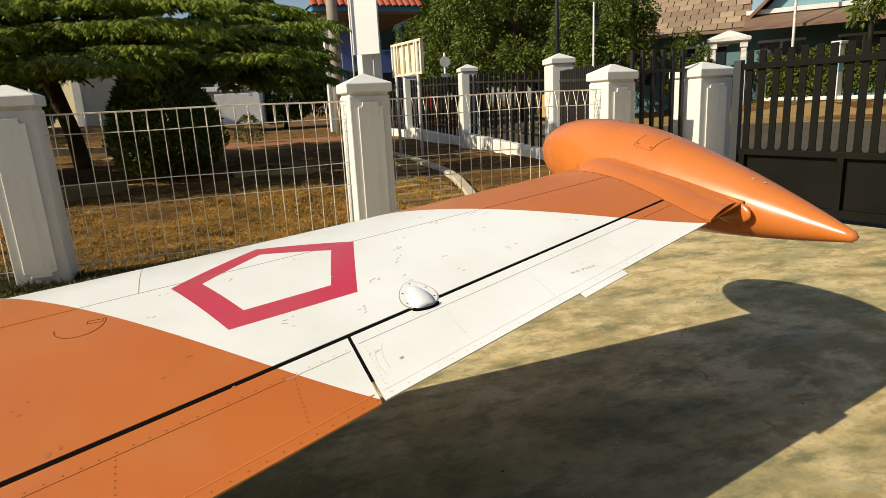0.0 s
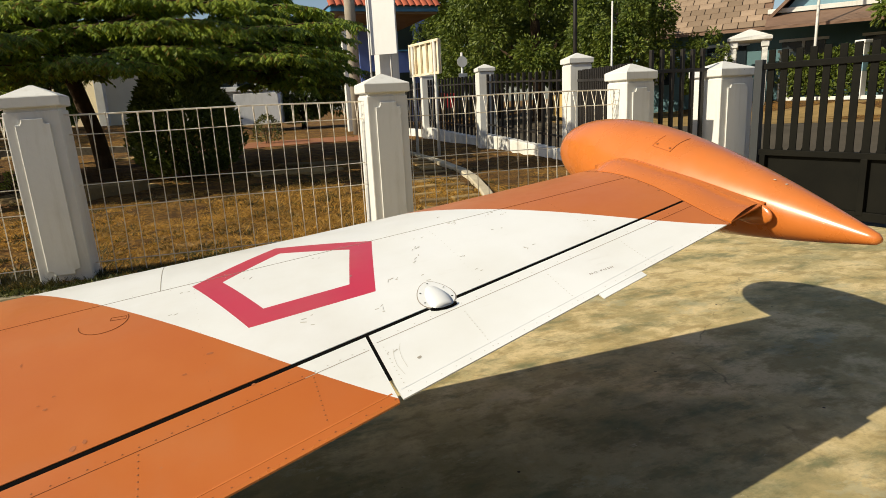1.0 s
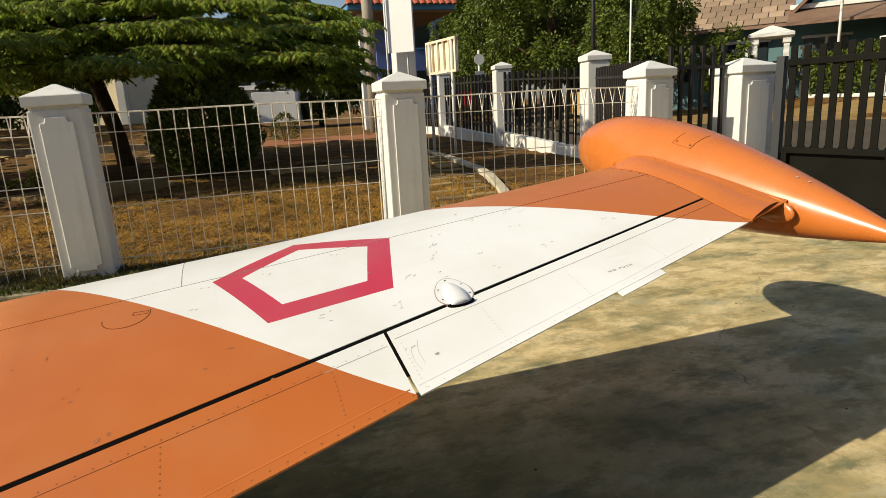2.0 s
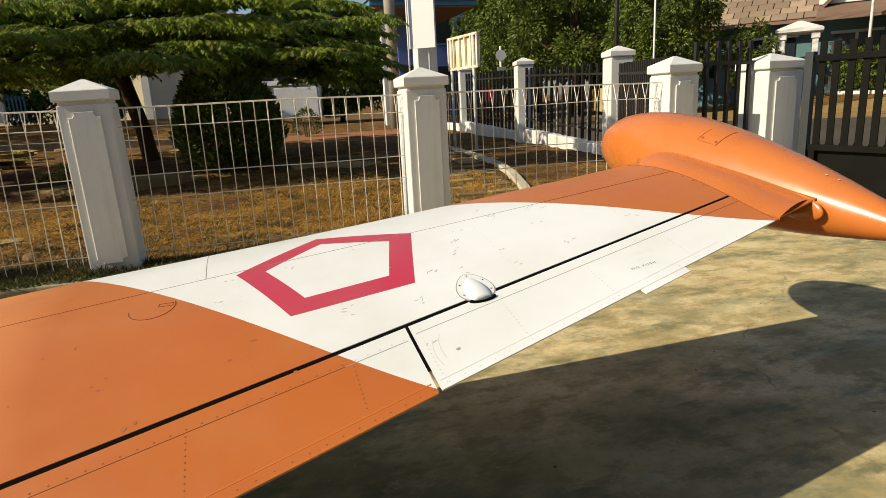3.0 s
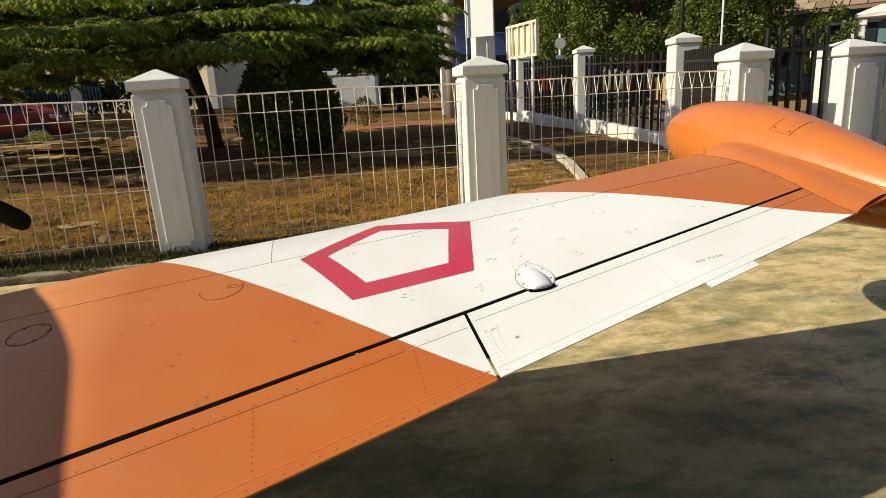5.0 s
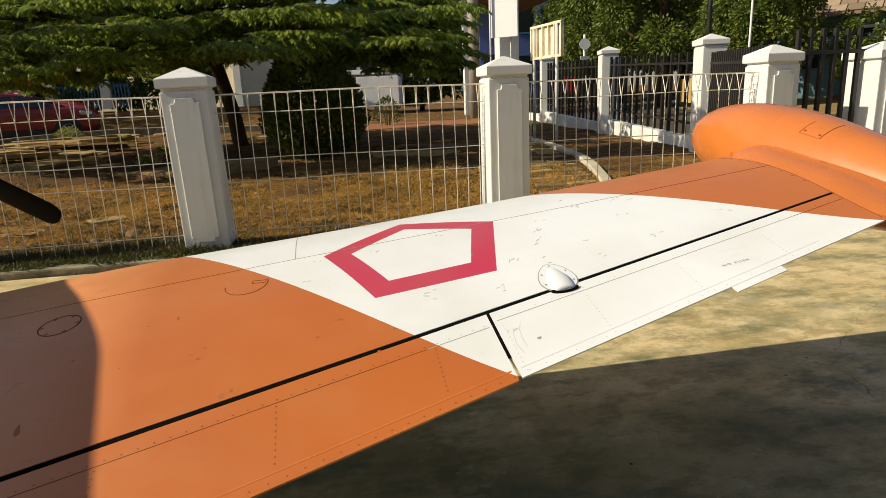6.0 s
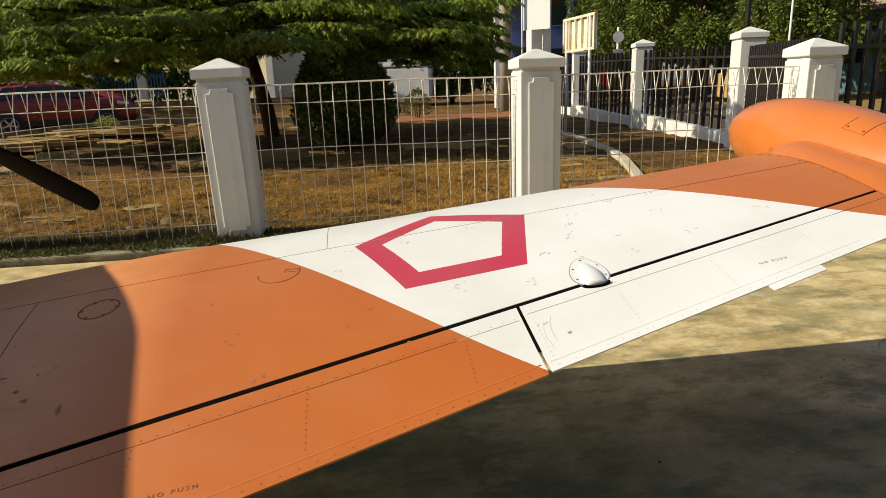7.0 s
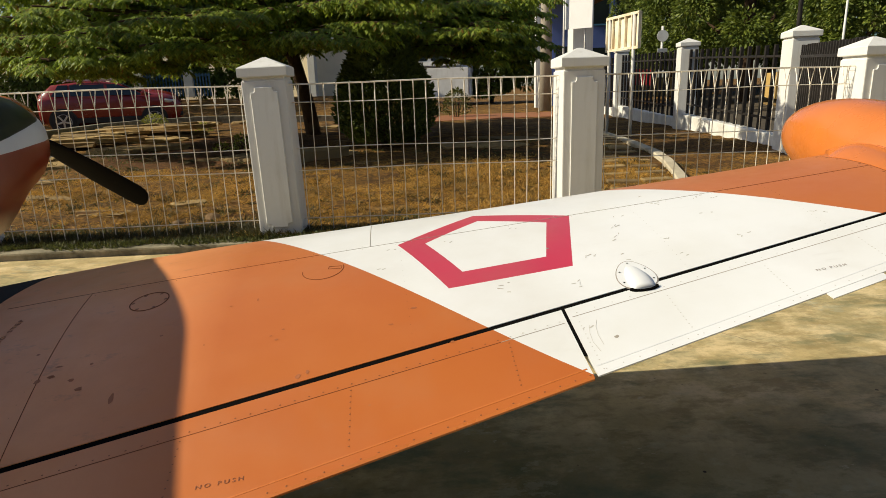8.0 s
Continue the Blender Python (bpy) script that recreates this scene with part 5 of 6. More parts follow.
def round_bush(name, label, x, y, w, tall, n, leaf, mat, seed, skirt=0.25, category="bush"):
    prng = random.Random(seed)
    z = height(x, y)
    bush = thing(name, label, category)
    stems = bmesh.new()
    for k in range(7):
        a = k * 0.9
        add_tube(stems, [(x + 0.05 * math.cos(a), y + 0.05 * math.sin(a), z - 0.05), (x + 0.1 * math.cos(a), y + 0.1 * math.sin(a), z + tall * 0.4), (x + w * 0.22 * math.cos(a), y + w * 0.22 * math.sin(a), z + tall * 0.8)], [0.018 * tall, 0.013 * tall, 0.005 * tall], 6)
    tagged(part("stem", stems, M["bark"], bush), kind="stuff")

    def place(q):
        f = q.random() ** 0.85
        a = q.uniform(0, 2 * math.pi)
        prof = (min(1.0, (f + 0.08) / skirt) ** 0.5) * (1 - max(0, f - 0.42) / 0.60) ** 0.62 if f < 1 else 0.05
        lump = 1 + 0.10 * noise.noise((math.cos(a) * 1.7, math.sin(a) * 1.7, f * 4 + seed)) + 0.05 * noise.noise((math.cos(a) * 5, math.sin(a) * 5, f * 9))
        r = w / 2 * prof * lump * math.sqrt(q.uniform(0.3, 1.0))
        o = Vector((math.cos(a), math.sin(a), 0.35))
        return Vector((x + r * math.cos(a), y + r * math.sin(a), z + 0.06 + tall * f)), o

    items = []
    leaf_cloud(items, n, prng, place, leaf)
    tagged(part("leaves", leaves_mesh("leaves", items, mat), None, bush, "dense small leaves"), kind="stuff")
    return bush


def far_tree(label, x, y, w, tall, seed, clumps=70, per=170, leaf=0.24, low=0.25, depth=None, mat="leaf_far", group=""):
    """A tree further off: tapered trunk, a few limbs and a crown of leaf clumps with gaps."""
    prng = random.Random(seed)
    z = height(x, y)
    tree = thing("tree", label, "tree", group)
    part("trunk", tube([(x, y, z - 0.1), (x + 0.05, y, z + tall * 0.3), (x - 0.1, y + 0.1, z + tall * 0.75)], [w * 0.04, w * 0.03, w * 0.012], 9), M["bark"], tree, smooth=True)
    items = []
    limbs = bmesh.new()
    for _ in range(clumps):
        a, f = prng.uniform(0, 2 * math.pi), prng.random()
        prof = math.sin(math.pi * (0.12 + 0.80 * f)) ** 0.6
        r = w / 2 * prof * math.sqrt(prng.uniform(0.25, 1))
        c = Vector((x + r * math.cos(a), y + r * math.sin(a) * (depth or 1), z + tall * (low + (1 - low) * f)))
        if prng.random() < 0.08:
            add_tube(limbs, [(x, y, z + tall * low * 0.9), (Vector((x, y, z + tall * low)) + c) / 2, c], [w * 0.015, w * 0.010, w * 0.004], 5)
        size = w * prng.uniform(0.07, 0.13)
        for _ in range(per):
            u = Vector((prng.gauss(0, 1), prng.gauss(0, 1), prng.gauss(0, 0.7)))
            u.normalize()
            p = c + u * size * prng.uniform(0.5, 1.0) ** 0.5
            wv = (u + Vector((0, 0, -0.5))).normalized()
            s = wv.cross(Vector((prng.gauss(0, 1), prng.gauss(0, 1), prng.gauss(0, 1)))).normalized()
            k = leaf * prng.uniform(0.6, 1.2)
            items.append((p, wv, s, k, k * 0.58))
    tagged(part("limb", limbs, M["bark"], tree), kind="stuff")
    tagged(part("crown", leaves_mesh("crown", items, M[mat]), None, tree, "clumped crown of leaves"), kind="stuff")
    return tree


spreading_tree()
round_bush("round_bush", "dense dark green clipped bush on bare soil", -0.42, 9.75, 1.52, 1.72, 25000, 0.075, M["leaf_bush"], 3)
round_bush("shrub", "small sparse yellow-green shrub beside the path", 1.45, 18.6, 0.9, 0.75, 700, 0.09, M["weed"], 9)
for sx0, sy0, sw, st, sn, seed in ((-6.2, 16.0, 0.6, 0.22, 320, 61), (-3.1, 10.5, 0.34, 0.22, 160, 62), (-2.5, 9.4, 0.3, 0.2, 140, 63), (-4.6, 14.6, 0.4, 0.2, 150, 64)):
    round_bush("weed", "small yellow-green weed growing between the stones", sx0, sy0, sw, st, sn, 0.06, M["sprout"], seed, category="weed")
# trees beyond the roadside fence and behind the lane
for spec in ((16.0, 34.0, 7.6, 11.0, 31, 150, 260, 0.22, 0.20), (14.2, 26.0, 6.8, 9.2, 32, 150, 260, 0.19, 0.20), (14.4, 20.2, 4.0, 4.6, 33, 90, 260, 0.14, 0.28),
             (22.0, 37.5, 10, 13, 34, 130, 220, 0.27, 0.18), (15.6, 36.6, 6.6, 9.0, 35, 120, 220, 0.22, 0.2), (19.0, 12.3, 3.4, 6.5, 36, 90, 160, 0.15, 0.35), (24.0, 8.0, 5.0, 7.5, 37, 90, 130, 0.24, 0.3), (27.5, 31.5, 9.0, 13, 38, 120, 150, 0.36, 0.2)):
    far_tree("leafy green roadside tree", *spec[:4], spec[4], spec[5], spec[6], spec[7], spec[8], group="roadside trees")
for spec in ((-15, 27, 7, 7, 41, 1.0), (-10.8, 29.4, 4.6, 6, 42, 0.5), (-8.3, 29.6, 3.8, 5.2, 46, 0.5), (-5.95, 29.4, 3.0, 4.6, 47, 0.5), (-21, 24, 7, 8, 43, 1.0)):
    far_tree("dark green tree behind the lane", *spec[:5], 90, 180, 0.22, 0.04, spec[5], group="trees behind the lane")
# these two trees are added in place of dark openings by the hall
far_tree("dark green tree filling a dark gap beside the hall", 7.2, 33.0, 3.4, 6.0, 49, 80, 170, 0.2, 0.12, group="trees behind the lane")
far_tree("dark green tree filling a dark gap beside the hall", 4.6, 33.5, 3.6, 5.5, 44, 80, 170, 0.2, 0.12, group="trees behind the lane")
far_tree("leafy young tree before the house", 16.9, 18.6, 1.7, 2.9, 48, 40, 140, 0.12, 0.3, group="roadside trees")
far_tree("low spreading tree beyond the roadside fence", 16.8, 26.5, 5.6, 2.9, 45, 100, 180, 0.16, 0.66, 0.5, group="roadside trees")

# ---- grass, weeds, stones ----
grng = random.Random(17)
items = []
while len(items) < 225000:
    x, y = grng.uniform(-5.5, 2.6), 4.63 + 3.6 * grng.random() ** 1.2
    thick = 0.46 + 1.5 * noise.noise((x * 0.8, y * 0.8, 5.0)) + 0.5 * noise.noise((x * 2.6, y * 2.6, 2.0)) + 0.9 * noise.noise((x * 7.0, y * 7.0, 8.0))
    thick += 0.6 * smooth_step(-1.5, -0.9, x) * smooth_step(7.6, 6.8, y)
    if y > 7.2:
        thick -= (y - 7.2) * 0.8
    if grng.random() > thick:
        continue
    a = grng.uniform(0, 6.283)
    w = Vector((math.cos(a), math.sin(a), grng.uniform(0.1, 1.0))).normalized()
    s = w.cross(Vector((grng.gauss(0, 1), grng.gauss(0, 1), 0.2))).normalized()
    k = grng.uniform(0.016, 0.062)
    items.append((Vector((x, y, height(x, y) - 0.004)), w, s, k, 0.0044))
me = leaves_mesh("dry_grass", items, M["grass"])
tagged(new("dry_grass", me), "patchy dry yellow-brown grass behind the wire fence", "grass", kind="stuff")
items = []
while len(items) < 34000:
    x = grng.uniform(-7, 3.0)
    y = 4.66 + abs(grng.gauss(0, 0.34)) if grng.random() < 0.6 else grng.uniform(4.7, 10.5)
    if noise.noise((x * 1.7, y * 1.7, 9.0)) < (-0.1 if y < 5.2 else 0.28) - 0.2 * smooth_step(-1.0, -2.2, x):
        continue
    a = grng.uniform(0, 6.283)
    w = Vector((math.cos(a), math.sin(a), grng.uniform(0.2, 1.2))).normalized()
    s = w.cross(Vector((grng.gauss(0, 1), grng.gauss(0, 1), 0.2))).normalized()
    k = grng.uniform(0.018, 0.055)
    items.append((Vector((x, y, height(x, y) - 0.004)), w, s, k, k * 0.22))
while len(items) < 44000:
    x, y = grng.uniform(-7, 3.0), grng.uniform(4.48, 4.66)
    if noise.noise((x * 2.3, 3.0, 4.0)) < -0.75 + (4.66 - y) * 4.2 + 0.35 * smooth_step(-1.2, 0.2, x):
        continue
    a = grng.uniform(0, 6.283)
    w = Vector((math.cos(a), math.sin(a) - 0.3, grng.uniform(0.3, 1.6))).normalized()
    s = w.cross(Vector((grng.gauss(0, 1), grng.gauss(0, 1), 0.2))).normalized()
    k = grng.uniform(0.02, 0.06)
    items.append((Vector((x, y, 0.044)), w, s, k, k * 0.2))
me = leaves_mesh("weeds", items, M["weed"])
tufts = []
for k in range(1750):
    # thickest in a strip by the kerb
    if k < 950:
        cx, cy, big = grng.uniform(-7, 3.2), 4.66 + 4.6 * grng.random() ** 2.4, grng.uniform(0.35, 0.95)
    elif k >= 1500:
        cx, cy, big = grng.uniform(-1.4, 1.8), grng.uniform(4.9, 7.4), grng.uniform(0.3, 0.75)
    else:
        cx, cy, big = grng.uniform(-5.5, -0.9), 4.62 + abs(grng.gauss(0, 0.26)), grng.uniform(0.7, 1.3)
    if noise.noise((cx * 0.9, cy * 0.9, 7.0)) < -0.12 - 0.3 * (k >= 950):
        continue
    for _ in range(44):
        a = grng.uniform(0, 6.283)
        r = abs(grng.gauss(0, 0.055)) * big
        x, y = cx + r * math.cos(a), cy + r * math.sin(a)
        w = Vector((math.cos(a) * 0.8, math.sin(a) * 0.8, grng.uniform(0.3, 1.5))).normalized()
        s = w.cross(Vector((grng.gauss(0, 1), grng.gauss(0, 1), 0.2))).normalized()
        tufts.append((Vector((x, y, height(x, y) - 0.004)), w, s, grng.uniform(0.03, 0.085) * big, 0.0055))
tagged(new("grass_tufts", leaves_mesh("grass_tufts", tufts, M["tuft"])), "scattered dark brown-green grass tufts on the soil", "grass", kind="stuff")
tagged(new("weeds", me), "low green weeds along the kerb", "weeds", kind="stuff")


def rough_outline(x, y, rx, ry, q, n=7, turn=0.0):
    pts = []
    for k in range(n):
        a = 2 * math.pi * k / n
        r = q.uniform(0.5, 1.2)
        u, v = rx * r * math.cos(a), ry * r * math.sin(a)
        pts.append((x + u * math.cos(turn) - v * math.sin(turn), y + u * math.sin(turn) + v * math.cos(turn)))
    return pts


def stone(x, y, rx, ry, tall, seed, mat="slab", sink=0.05, group="stone slabs", label="flat weathered stone slab lying in dry soil"):
    q = random.Random(seed)
    z = height(x, y)
    bm = slab(rough_outline(x, y, rx, ry, q, 11, q.uniform(-0.5, 0.5)), z - sink, z + tall * 0.7, 0.014)
    tilt_x, tilt_y = q.gauss(0, 0.02), q.gauss(0, 0.02)
    for v in bm.verts:
        v.co.z += tilt_x * (v.co.x - x) + tilt_y * (v.co.y - y) + q.gauss(0, 0.005)
        v.co.x += q.gauss(0, 0.015)
        v.co.y += q.gauss(0, 0.012)
    return solo("stone_slab", bm, M[mat], label, "stone", group)


for i, (x, y, rx, ry, t) in enumerate(((-2.95, 5.75, 0.42, 0.18, 0.04), (-2.2, 5.95, 0.22, 0.14, 0.03), (-3.7, 5.6, 0.35, 0.16, 0.03), (-2.2, 8.9, 0.9, 0.5, 0.12), (-1.5, 8.3, 0.62, 0.22, 0.42),
                                       (-4.6, 10.8, 1.0, 0.4, 0.10), (-6.2, 12.0, 1.1, 0.5, 0.10), (-5.4, 14.0, 1.2, 0.5, 0.08), (-7.6, 14.4, 1.2, 0.5, 0.08), (-3.4, 14.6, 1.0, 0.4, 0.08),
                                       (-4.9, 8.4, 0.6, 0.25, 0.06), (-5.6, 9.6, 0.8, 0.3, 0.07), (0.9, 9.1, 0.8, 0.35, 0.09), (1.6, 10.4, 0.7, 0.4, 0.07), (-4.4, 7.4, 0.5, 0.2, 0.04), (-1.3, 9.3, 0.5, 0.85, 0.05), (-3.55, 11.0, 0.75, 0.32, 0.26), (-3.75, 6.5, 0.4, 0.16, 0.03), (-6.3, 16.2, 1.5, 0.4, 0.08), (-1.6, 16.0, 1.2, 0.4, 0.08))):
    stone(x, y, rx, ry, t * 0.5, 100 + i)
prng2 = random.Random(77)
for i in range(46):
    # overlapping ledges of flat stone on the mound
    x, y = prng2.uniform(-7.2, -2.6), prng2.uniform(8.8, 17.5)
    if math.hypot((x + 3.3) / 1.7, (y - 11.3) / 3.4) < 1:
        x -= 3.0
    stone(x, y, prng2.uniform(0.22, 0.8), prng2.uniform(0.12, 0.42), prng2.uniform(0.01, 0.045), 400 + i)
for i, (x, y, r) in enumerate(((-1.78, 5.3, 0.07), (-2.05, 5.25, 0.05))):
    q = random.Random(300 + i)
    bm = bmesh.new()
    bmesh.ops.create_icosphere(bm, subdivisions=2, radius=r)
    for v in bm.verts:
        v.co *= 1 + 0.3 * noise.noise(v.co * (3 / r * 0.3) + Vector((i, 0, 0)))
        v.co.z *= 0.6
    bm.transform(Matrix.Translation((x, y, height(x, y) + r * 0.25)))
    solo("rock", bm, M["rock"], "rough brown rock in the garden soil", "rock", "garden rocks")
# grass paving between the kerb and the lawn: rows of stepping pavers
pavers = thing("paver_path", "stepping path of small pavers with dry grass between", "path", kind="structure")
shared = mesh_from(box((0.30, 0.13, 0.06), None, 0.012), "paver", M["slab"])
for r in range(14):
    for c in range(3):
        y = 5.15 + r * 0.34
        x = 1.45 + c * 0.36 + 0.06 * r + krng.gauss(0, 0.012)
        ob = part("paver", shared, None, pavers)
        ob.matrix_local = pose(x, y, height(x, y) - 0.010, krng.gauss(0, 1.5), krng.gauss(0, 1.5), krng.gauss(-4, 3))
# ---- signs, poles, buildings, cars ----


def rusty_sign():
    """The back of a sheet-metal notice board on two pipe legs."""
    a, b = Vector((3.31, 10.65)), Vector((3.42, 9.85))
    sign = thing("notice_board", "rusting white sheet-metal notice board seen from behind on two pipe legs", "sign")
    d = (b - a)
    ln = d.length + 0.28
    m = pose(a.x - d.x / d.length * 0.12, a.y - d.y / d.length * 0.12, 0, 0, 0, math.degrees(math.atan2(d.y, d.x)))
    part("sheet", box((ln, 0.012, 0.52), m @ pose(ln / 2, 0.03, 1.82), 0.002), M["rust"], sign, "rust-streaked white sheet")
    for z in (1.57, 2.07):
        part("frame_bar", box((ln, 0.035, 0.04), m @ pose(ln / 2, 0.0, z), 0.003), M["rust"], sign)
    for k in range(6):
        part("frame_bar", box((0.032, 0.033, 0.50), m @ pose(0.02 + k * (ln - 0.04) / 5, -0.001, 1.82), 0.003), M["rust"], sign)
    for p in (a, b):
        z = height(p.x, p.y)
        part("leg", tube([(p.x, p.y, z - 0.1), (p.x, p.y, 2.07)], 0.026, 10), M["pipe"], sign, "grey pipe leg", True)
    return sign


rusty_sign()
# round traffic sign by the road
sign = thing("traffic_sign", "grey round traffic sign and small plate on thin pole", "sign")
sx, sy = 6.25, 15.6
part("pole", tube([(sx, sy, 0.0), (sx, sy, 2.35)], 0.03, 10), M["pipe"], sign, smooth=True)
part("disc", tube([(sx - 0.01, sy - 0.04, 2.12), (sx - 0.012, sy - 0.055, 2.12)], 0.135, 28), M["pipe"], sign, "grey metal disc")
part("plate", box((0.24, 0.012, 0.10), pose(sx, sy - 0.05, 1.78), 0.003), M["pipe"], sign)
# poles
pole = thing("utility_pole", "tapered concrete utility pole", "pole")
part("shaft", tube([(4.68, 21.2, 0.1), (4.68, 21.2, 4.0), (4.66, 21.2, 8.5)], [0.20, 0.18, 0.13], 16), M["pole"], pole, smooth=True)
for name, label, x, y, r, z1, mat in (("flag_pole", "thin white painted flag pole", 9.85, 14.2, 0.03, 3.4, "wall_white"), ("lamp_post", "dark iron lamp post beyond the fence", 7.06, 11.5, 0.045, 5.5, "iron"),
                                      ("flag_pole", "thin white painted flag pole", 19.0, 15.9, 0.05, 6.5, "wall_white"), ("lamp_post", "dark iron lamp post beside the road", 18.2, 12.75, 0.07, 7.5, "iron")):
    bm = tube([(x, y, height(x, y) - 0.1), (x, y, z1 * 0.5), (x, y, z1)], [r, r * 0.9, r * 0.7], 10)
    solo(name, bm, M[mat], label, "pole", smooth=True)
# sagging cables between the poles
for k in range(4):
    pts = [Vector((4.7, 21.2, 7.4 + 0.25 * k)).lerp(Vector((30, 6, 7.2 + 0.25 * k)), f) + Vector((0, 0, -1.6 * 4 * f * (1 - f) * 0.4)) for f in steps(0, 1, 14)]
    solo("cable", tube(pts, 0.012, 4), M["matt_black"], "sagging black overhead cable", "cable", "overhead cables")

# gate pillar with a white banner on two pipes
gx0, gy0 = 5.35, 19.8
solo("gate_pillar", span_box((gx0 - 0.25, gy0 - 0.3, 0.0), (gx0 + 0.38, gy0 + 0.3, 4.4), 0.02), M["wall_white"], "tall white entrance pillar", "pillar")
banner = thing("banner", "blank white banner board on two pipes before the pillar", "banner")
part("board", box((0.86, 0.03, 2.7), pose(gx0 - 0.22, gy0 - 0.75, 3.98, 0, 0, -36), 0.004), M["banner"], banner)
for dx in (-0.50, 0.10):
    part("pipe", tube([(gx0 - 0.1 + dx, gy0 - 0.70 - dx * 0.25, 0.0), (gx0 - 0.1 + dx, gy0 - 0.70 - dx * 0.25, 4.9)], 0.03, 8), M["pipe"], banner, smooth=True)
solo("entrance_column", span_box((6.2, 29.6, 0.0), (6.75, 30.2, 5.2), 0.02), M["wall_white"], "white entrance column", "pillar")

# guard house with a red tiled roof and blue fascia
house = thing("guard_house", "small guard house with red clay tile roof and blue fascia", "house")
hx0, hx1, hy0, hy1 = 4.60, 8.77, 24.0, 29.5
part("wall", span_box((6.3, 27.2, 0.0), (7.4, 29.2, 4.50), 0.02), M["blue_wall"], house, "blue inner wall")
part("window", span_box((6.45, 27.12, 1.2), (7.25, 27.19, 2.6), 0.01), M["window_dark"], house, "dark window")
for cx, cy in ((5.15, 24.5), (8.2, 28.9)):
    part("column", span_box((cx - 0.14, cy - 0.14, 0.0), (cx + 0.14, cy + 0.14, 4.5), 0.02), M["wall_white"], house)
part("soffit", span_box((hx0 + 0.03, hy0 + 0.03, 4.50), (hx1 - 0.03, hy1, 4.60)), M["soffit"], house)
part("fascia", span_box((hx0, hy0 - 0.03, 4.58), (hx1, hy0 + 0.02, 4.80), 0.008), M["blue_trim"], house, "blue fascia board")
for fx0 in (hx0 - 0.02, hx1 - 0.03):
    part("fascia", span_box((fx0, hy0 + 0.025, 4.58), (fx0 + 0.05, hy1, 4.80), 0.008), M["blue_trim"], house, "blue fascia board")
ym = (hy0 + hy1) / 2
roof = part("roof", loft([[Vector((hx0 - 0.08, hy0 - 0.1, 4.78)), Vector((hx1 + 0.08, hy0 - 0.1, 4.78)), Vector((hx1 + 0.08, hy1, 4.78)), Vector((hx0 - 0.08, hy1, 4.78))],
                          [Vector((hx0 + 1.9, ym - 0.1, 6.4)), Vector((hx1 - 1.9, ym - 0.1, 6.4)), Vector((hx1 - 1.9, ym + 0.1, 6.4)), Vector((hx0 + 1.9, ym + 0.1, 6.4))]]), M["brown_roof"], house, "red clay tile roof")
tile = mesh_from(loft([[Vector((0.13 * math.cos(a), y, 0.085 * math.sin(a) + dz)) for a in steps(0, math.pi, 8)] for y, dz in ((-0.22, 0.0), (0.24, 0.03))], False), "roof_tile", M["roof_tile"], True)
for r in range(6):
    for c in range(17):
        f = r / 6
        x = hx0 + 0.06 + 0.255 * c
        if hx0 - 0.10 + 1.98 * f < x < hx1 + 0.10 - 1.98 * f:
            ob = part("roof_tile", tile, None, roof)
            ob.matrix_local = pose(x, hy0 - 0.02 + 2.7 * f, 4.83 + 1.62 * f, 31, 0, 0)

# blue building behind
blue = thing("blue_building", "two-storey blue building with dark windows", "building")
part("wall", span_box((11.2, 40, 0), (16.2, 47, 7.4), 0.03), M["blue_wall"], blue)
for z in (1.6, 4.6):
    for k in range(3):
        w = part("window", span_box((11.9 + 1.45 * k, 39.95, z), (12.9 + 1.45 * k, 40.02, z + 1.6), 0.01), M["window_dark"], blue, "dark window")
        part("sill", span_box((11.8 + 1.45 * k, 39.88, z - 0.1), (13.0 + 1.45 * k, 39.99, z - 0.01), 0.01), M["blue_trim"], w)
# white hall behind the tree
hall = thing("white_hall", "long cream and white hall with dark windows behind the tree", "building")
hall.matrix_world = pose(-0.6, 31.0, 0, 0, 0, -9) @ pose(0.6, -31.0, 0)
part("wall", span_box((-4.2, 31.0, 0.6), (-0.6, 36, 4.6), 0.03), M["cream_wall"], hall)
part("column", span_box((-4.5, 30.6, 0.8), (-4.15, 31.0, 4.6), 0.02), M["wall_white"], hall)
part("wall", span_box((-0.6, 31.6, 0.6), (3.2, 36, 4.6), 0.03), M["window_wall"], hall)
part("ledge", span_box((0.5, 30.95, 2.10), (2.75, 31.55, 2.30), 0.02), M["wall_white"], hall)
part("parapet", span_box((1.2, 30.6, 0.6), (3.15, 30.9, 1.98), 0.02), M["wall_white"], hall)
for k in range(3):
    w = part("window", span_box((0.35 + 0.95 * k, 31.55, 2.35), (1.15 + 0.95 * k, 31.62, 3.6), 0.01), M["window_dark"], hall, "dark window")
    for dx in (-0.08, 0.80):
        part("window_frame", span_box((0.35 + 0.95 * k + dx, 31.43, 2.32), (0.45 + 0.95 * k + dx, 31.54, 3.65), 0.01), M["wall_white"], w)
part("wall", span_box((-22, 33, 0.6), (-4.5, 38, 5.2), 0.03), M["cream_wall"], hall)
part("sign_board", span_box((-14.1, 32.9, 1.62), (-13.1, 32.97, 2.02), 0.01), M["blue_trim"], hall, "blue wall panel")
# unseen plain wall behind the viewer, added to cut skylight and close the apron
solo("wall_south", span_box((-26, -14.6, -0.1), (24, -14.2, 7.5), 0.02), M["cream_wall"], "plain cream wall added behind the viewer to cut skylight", "wall", kind="structure")
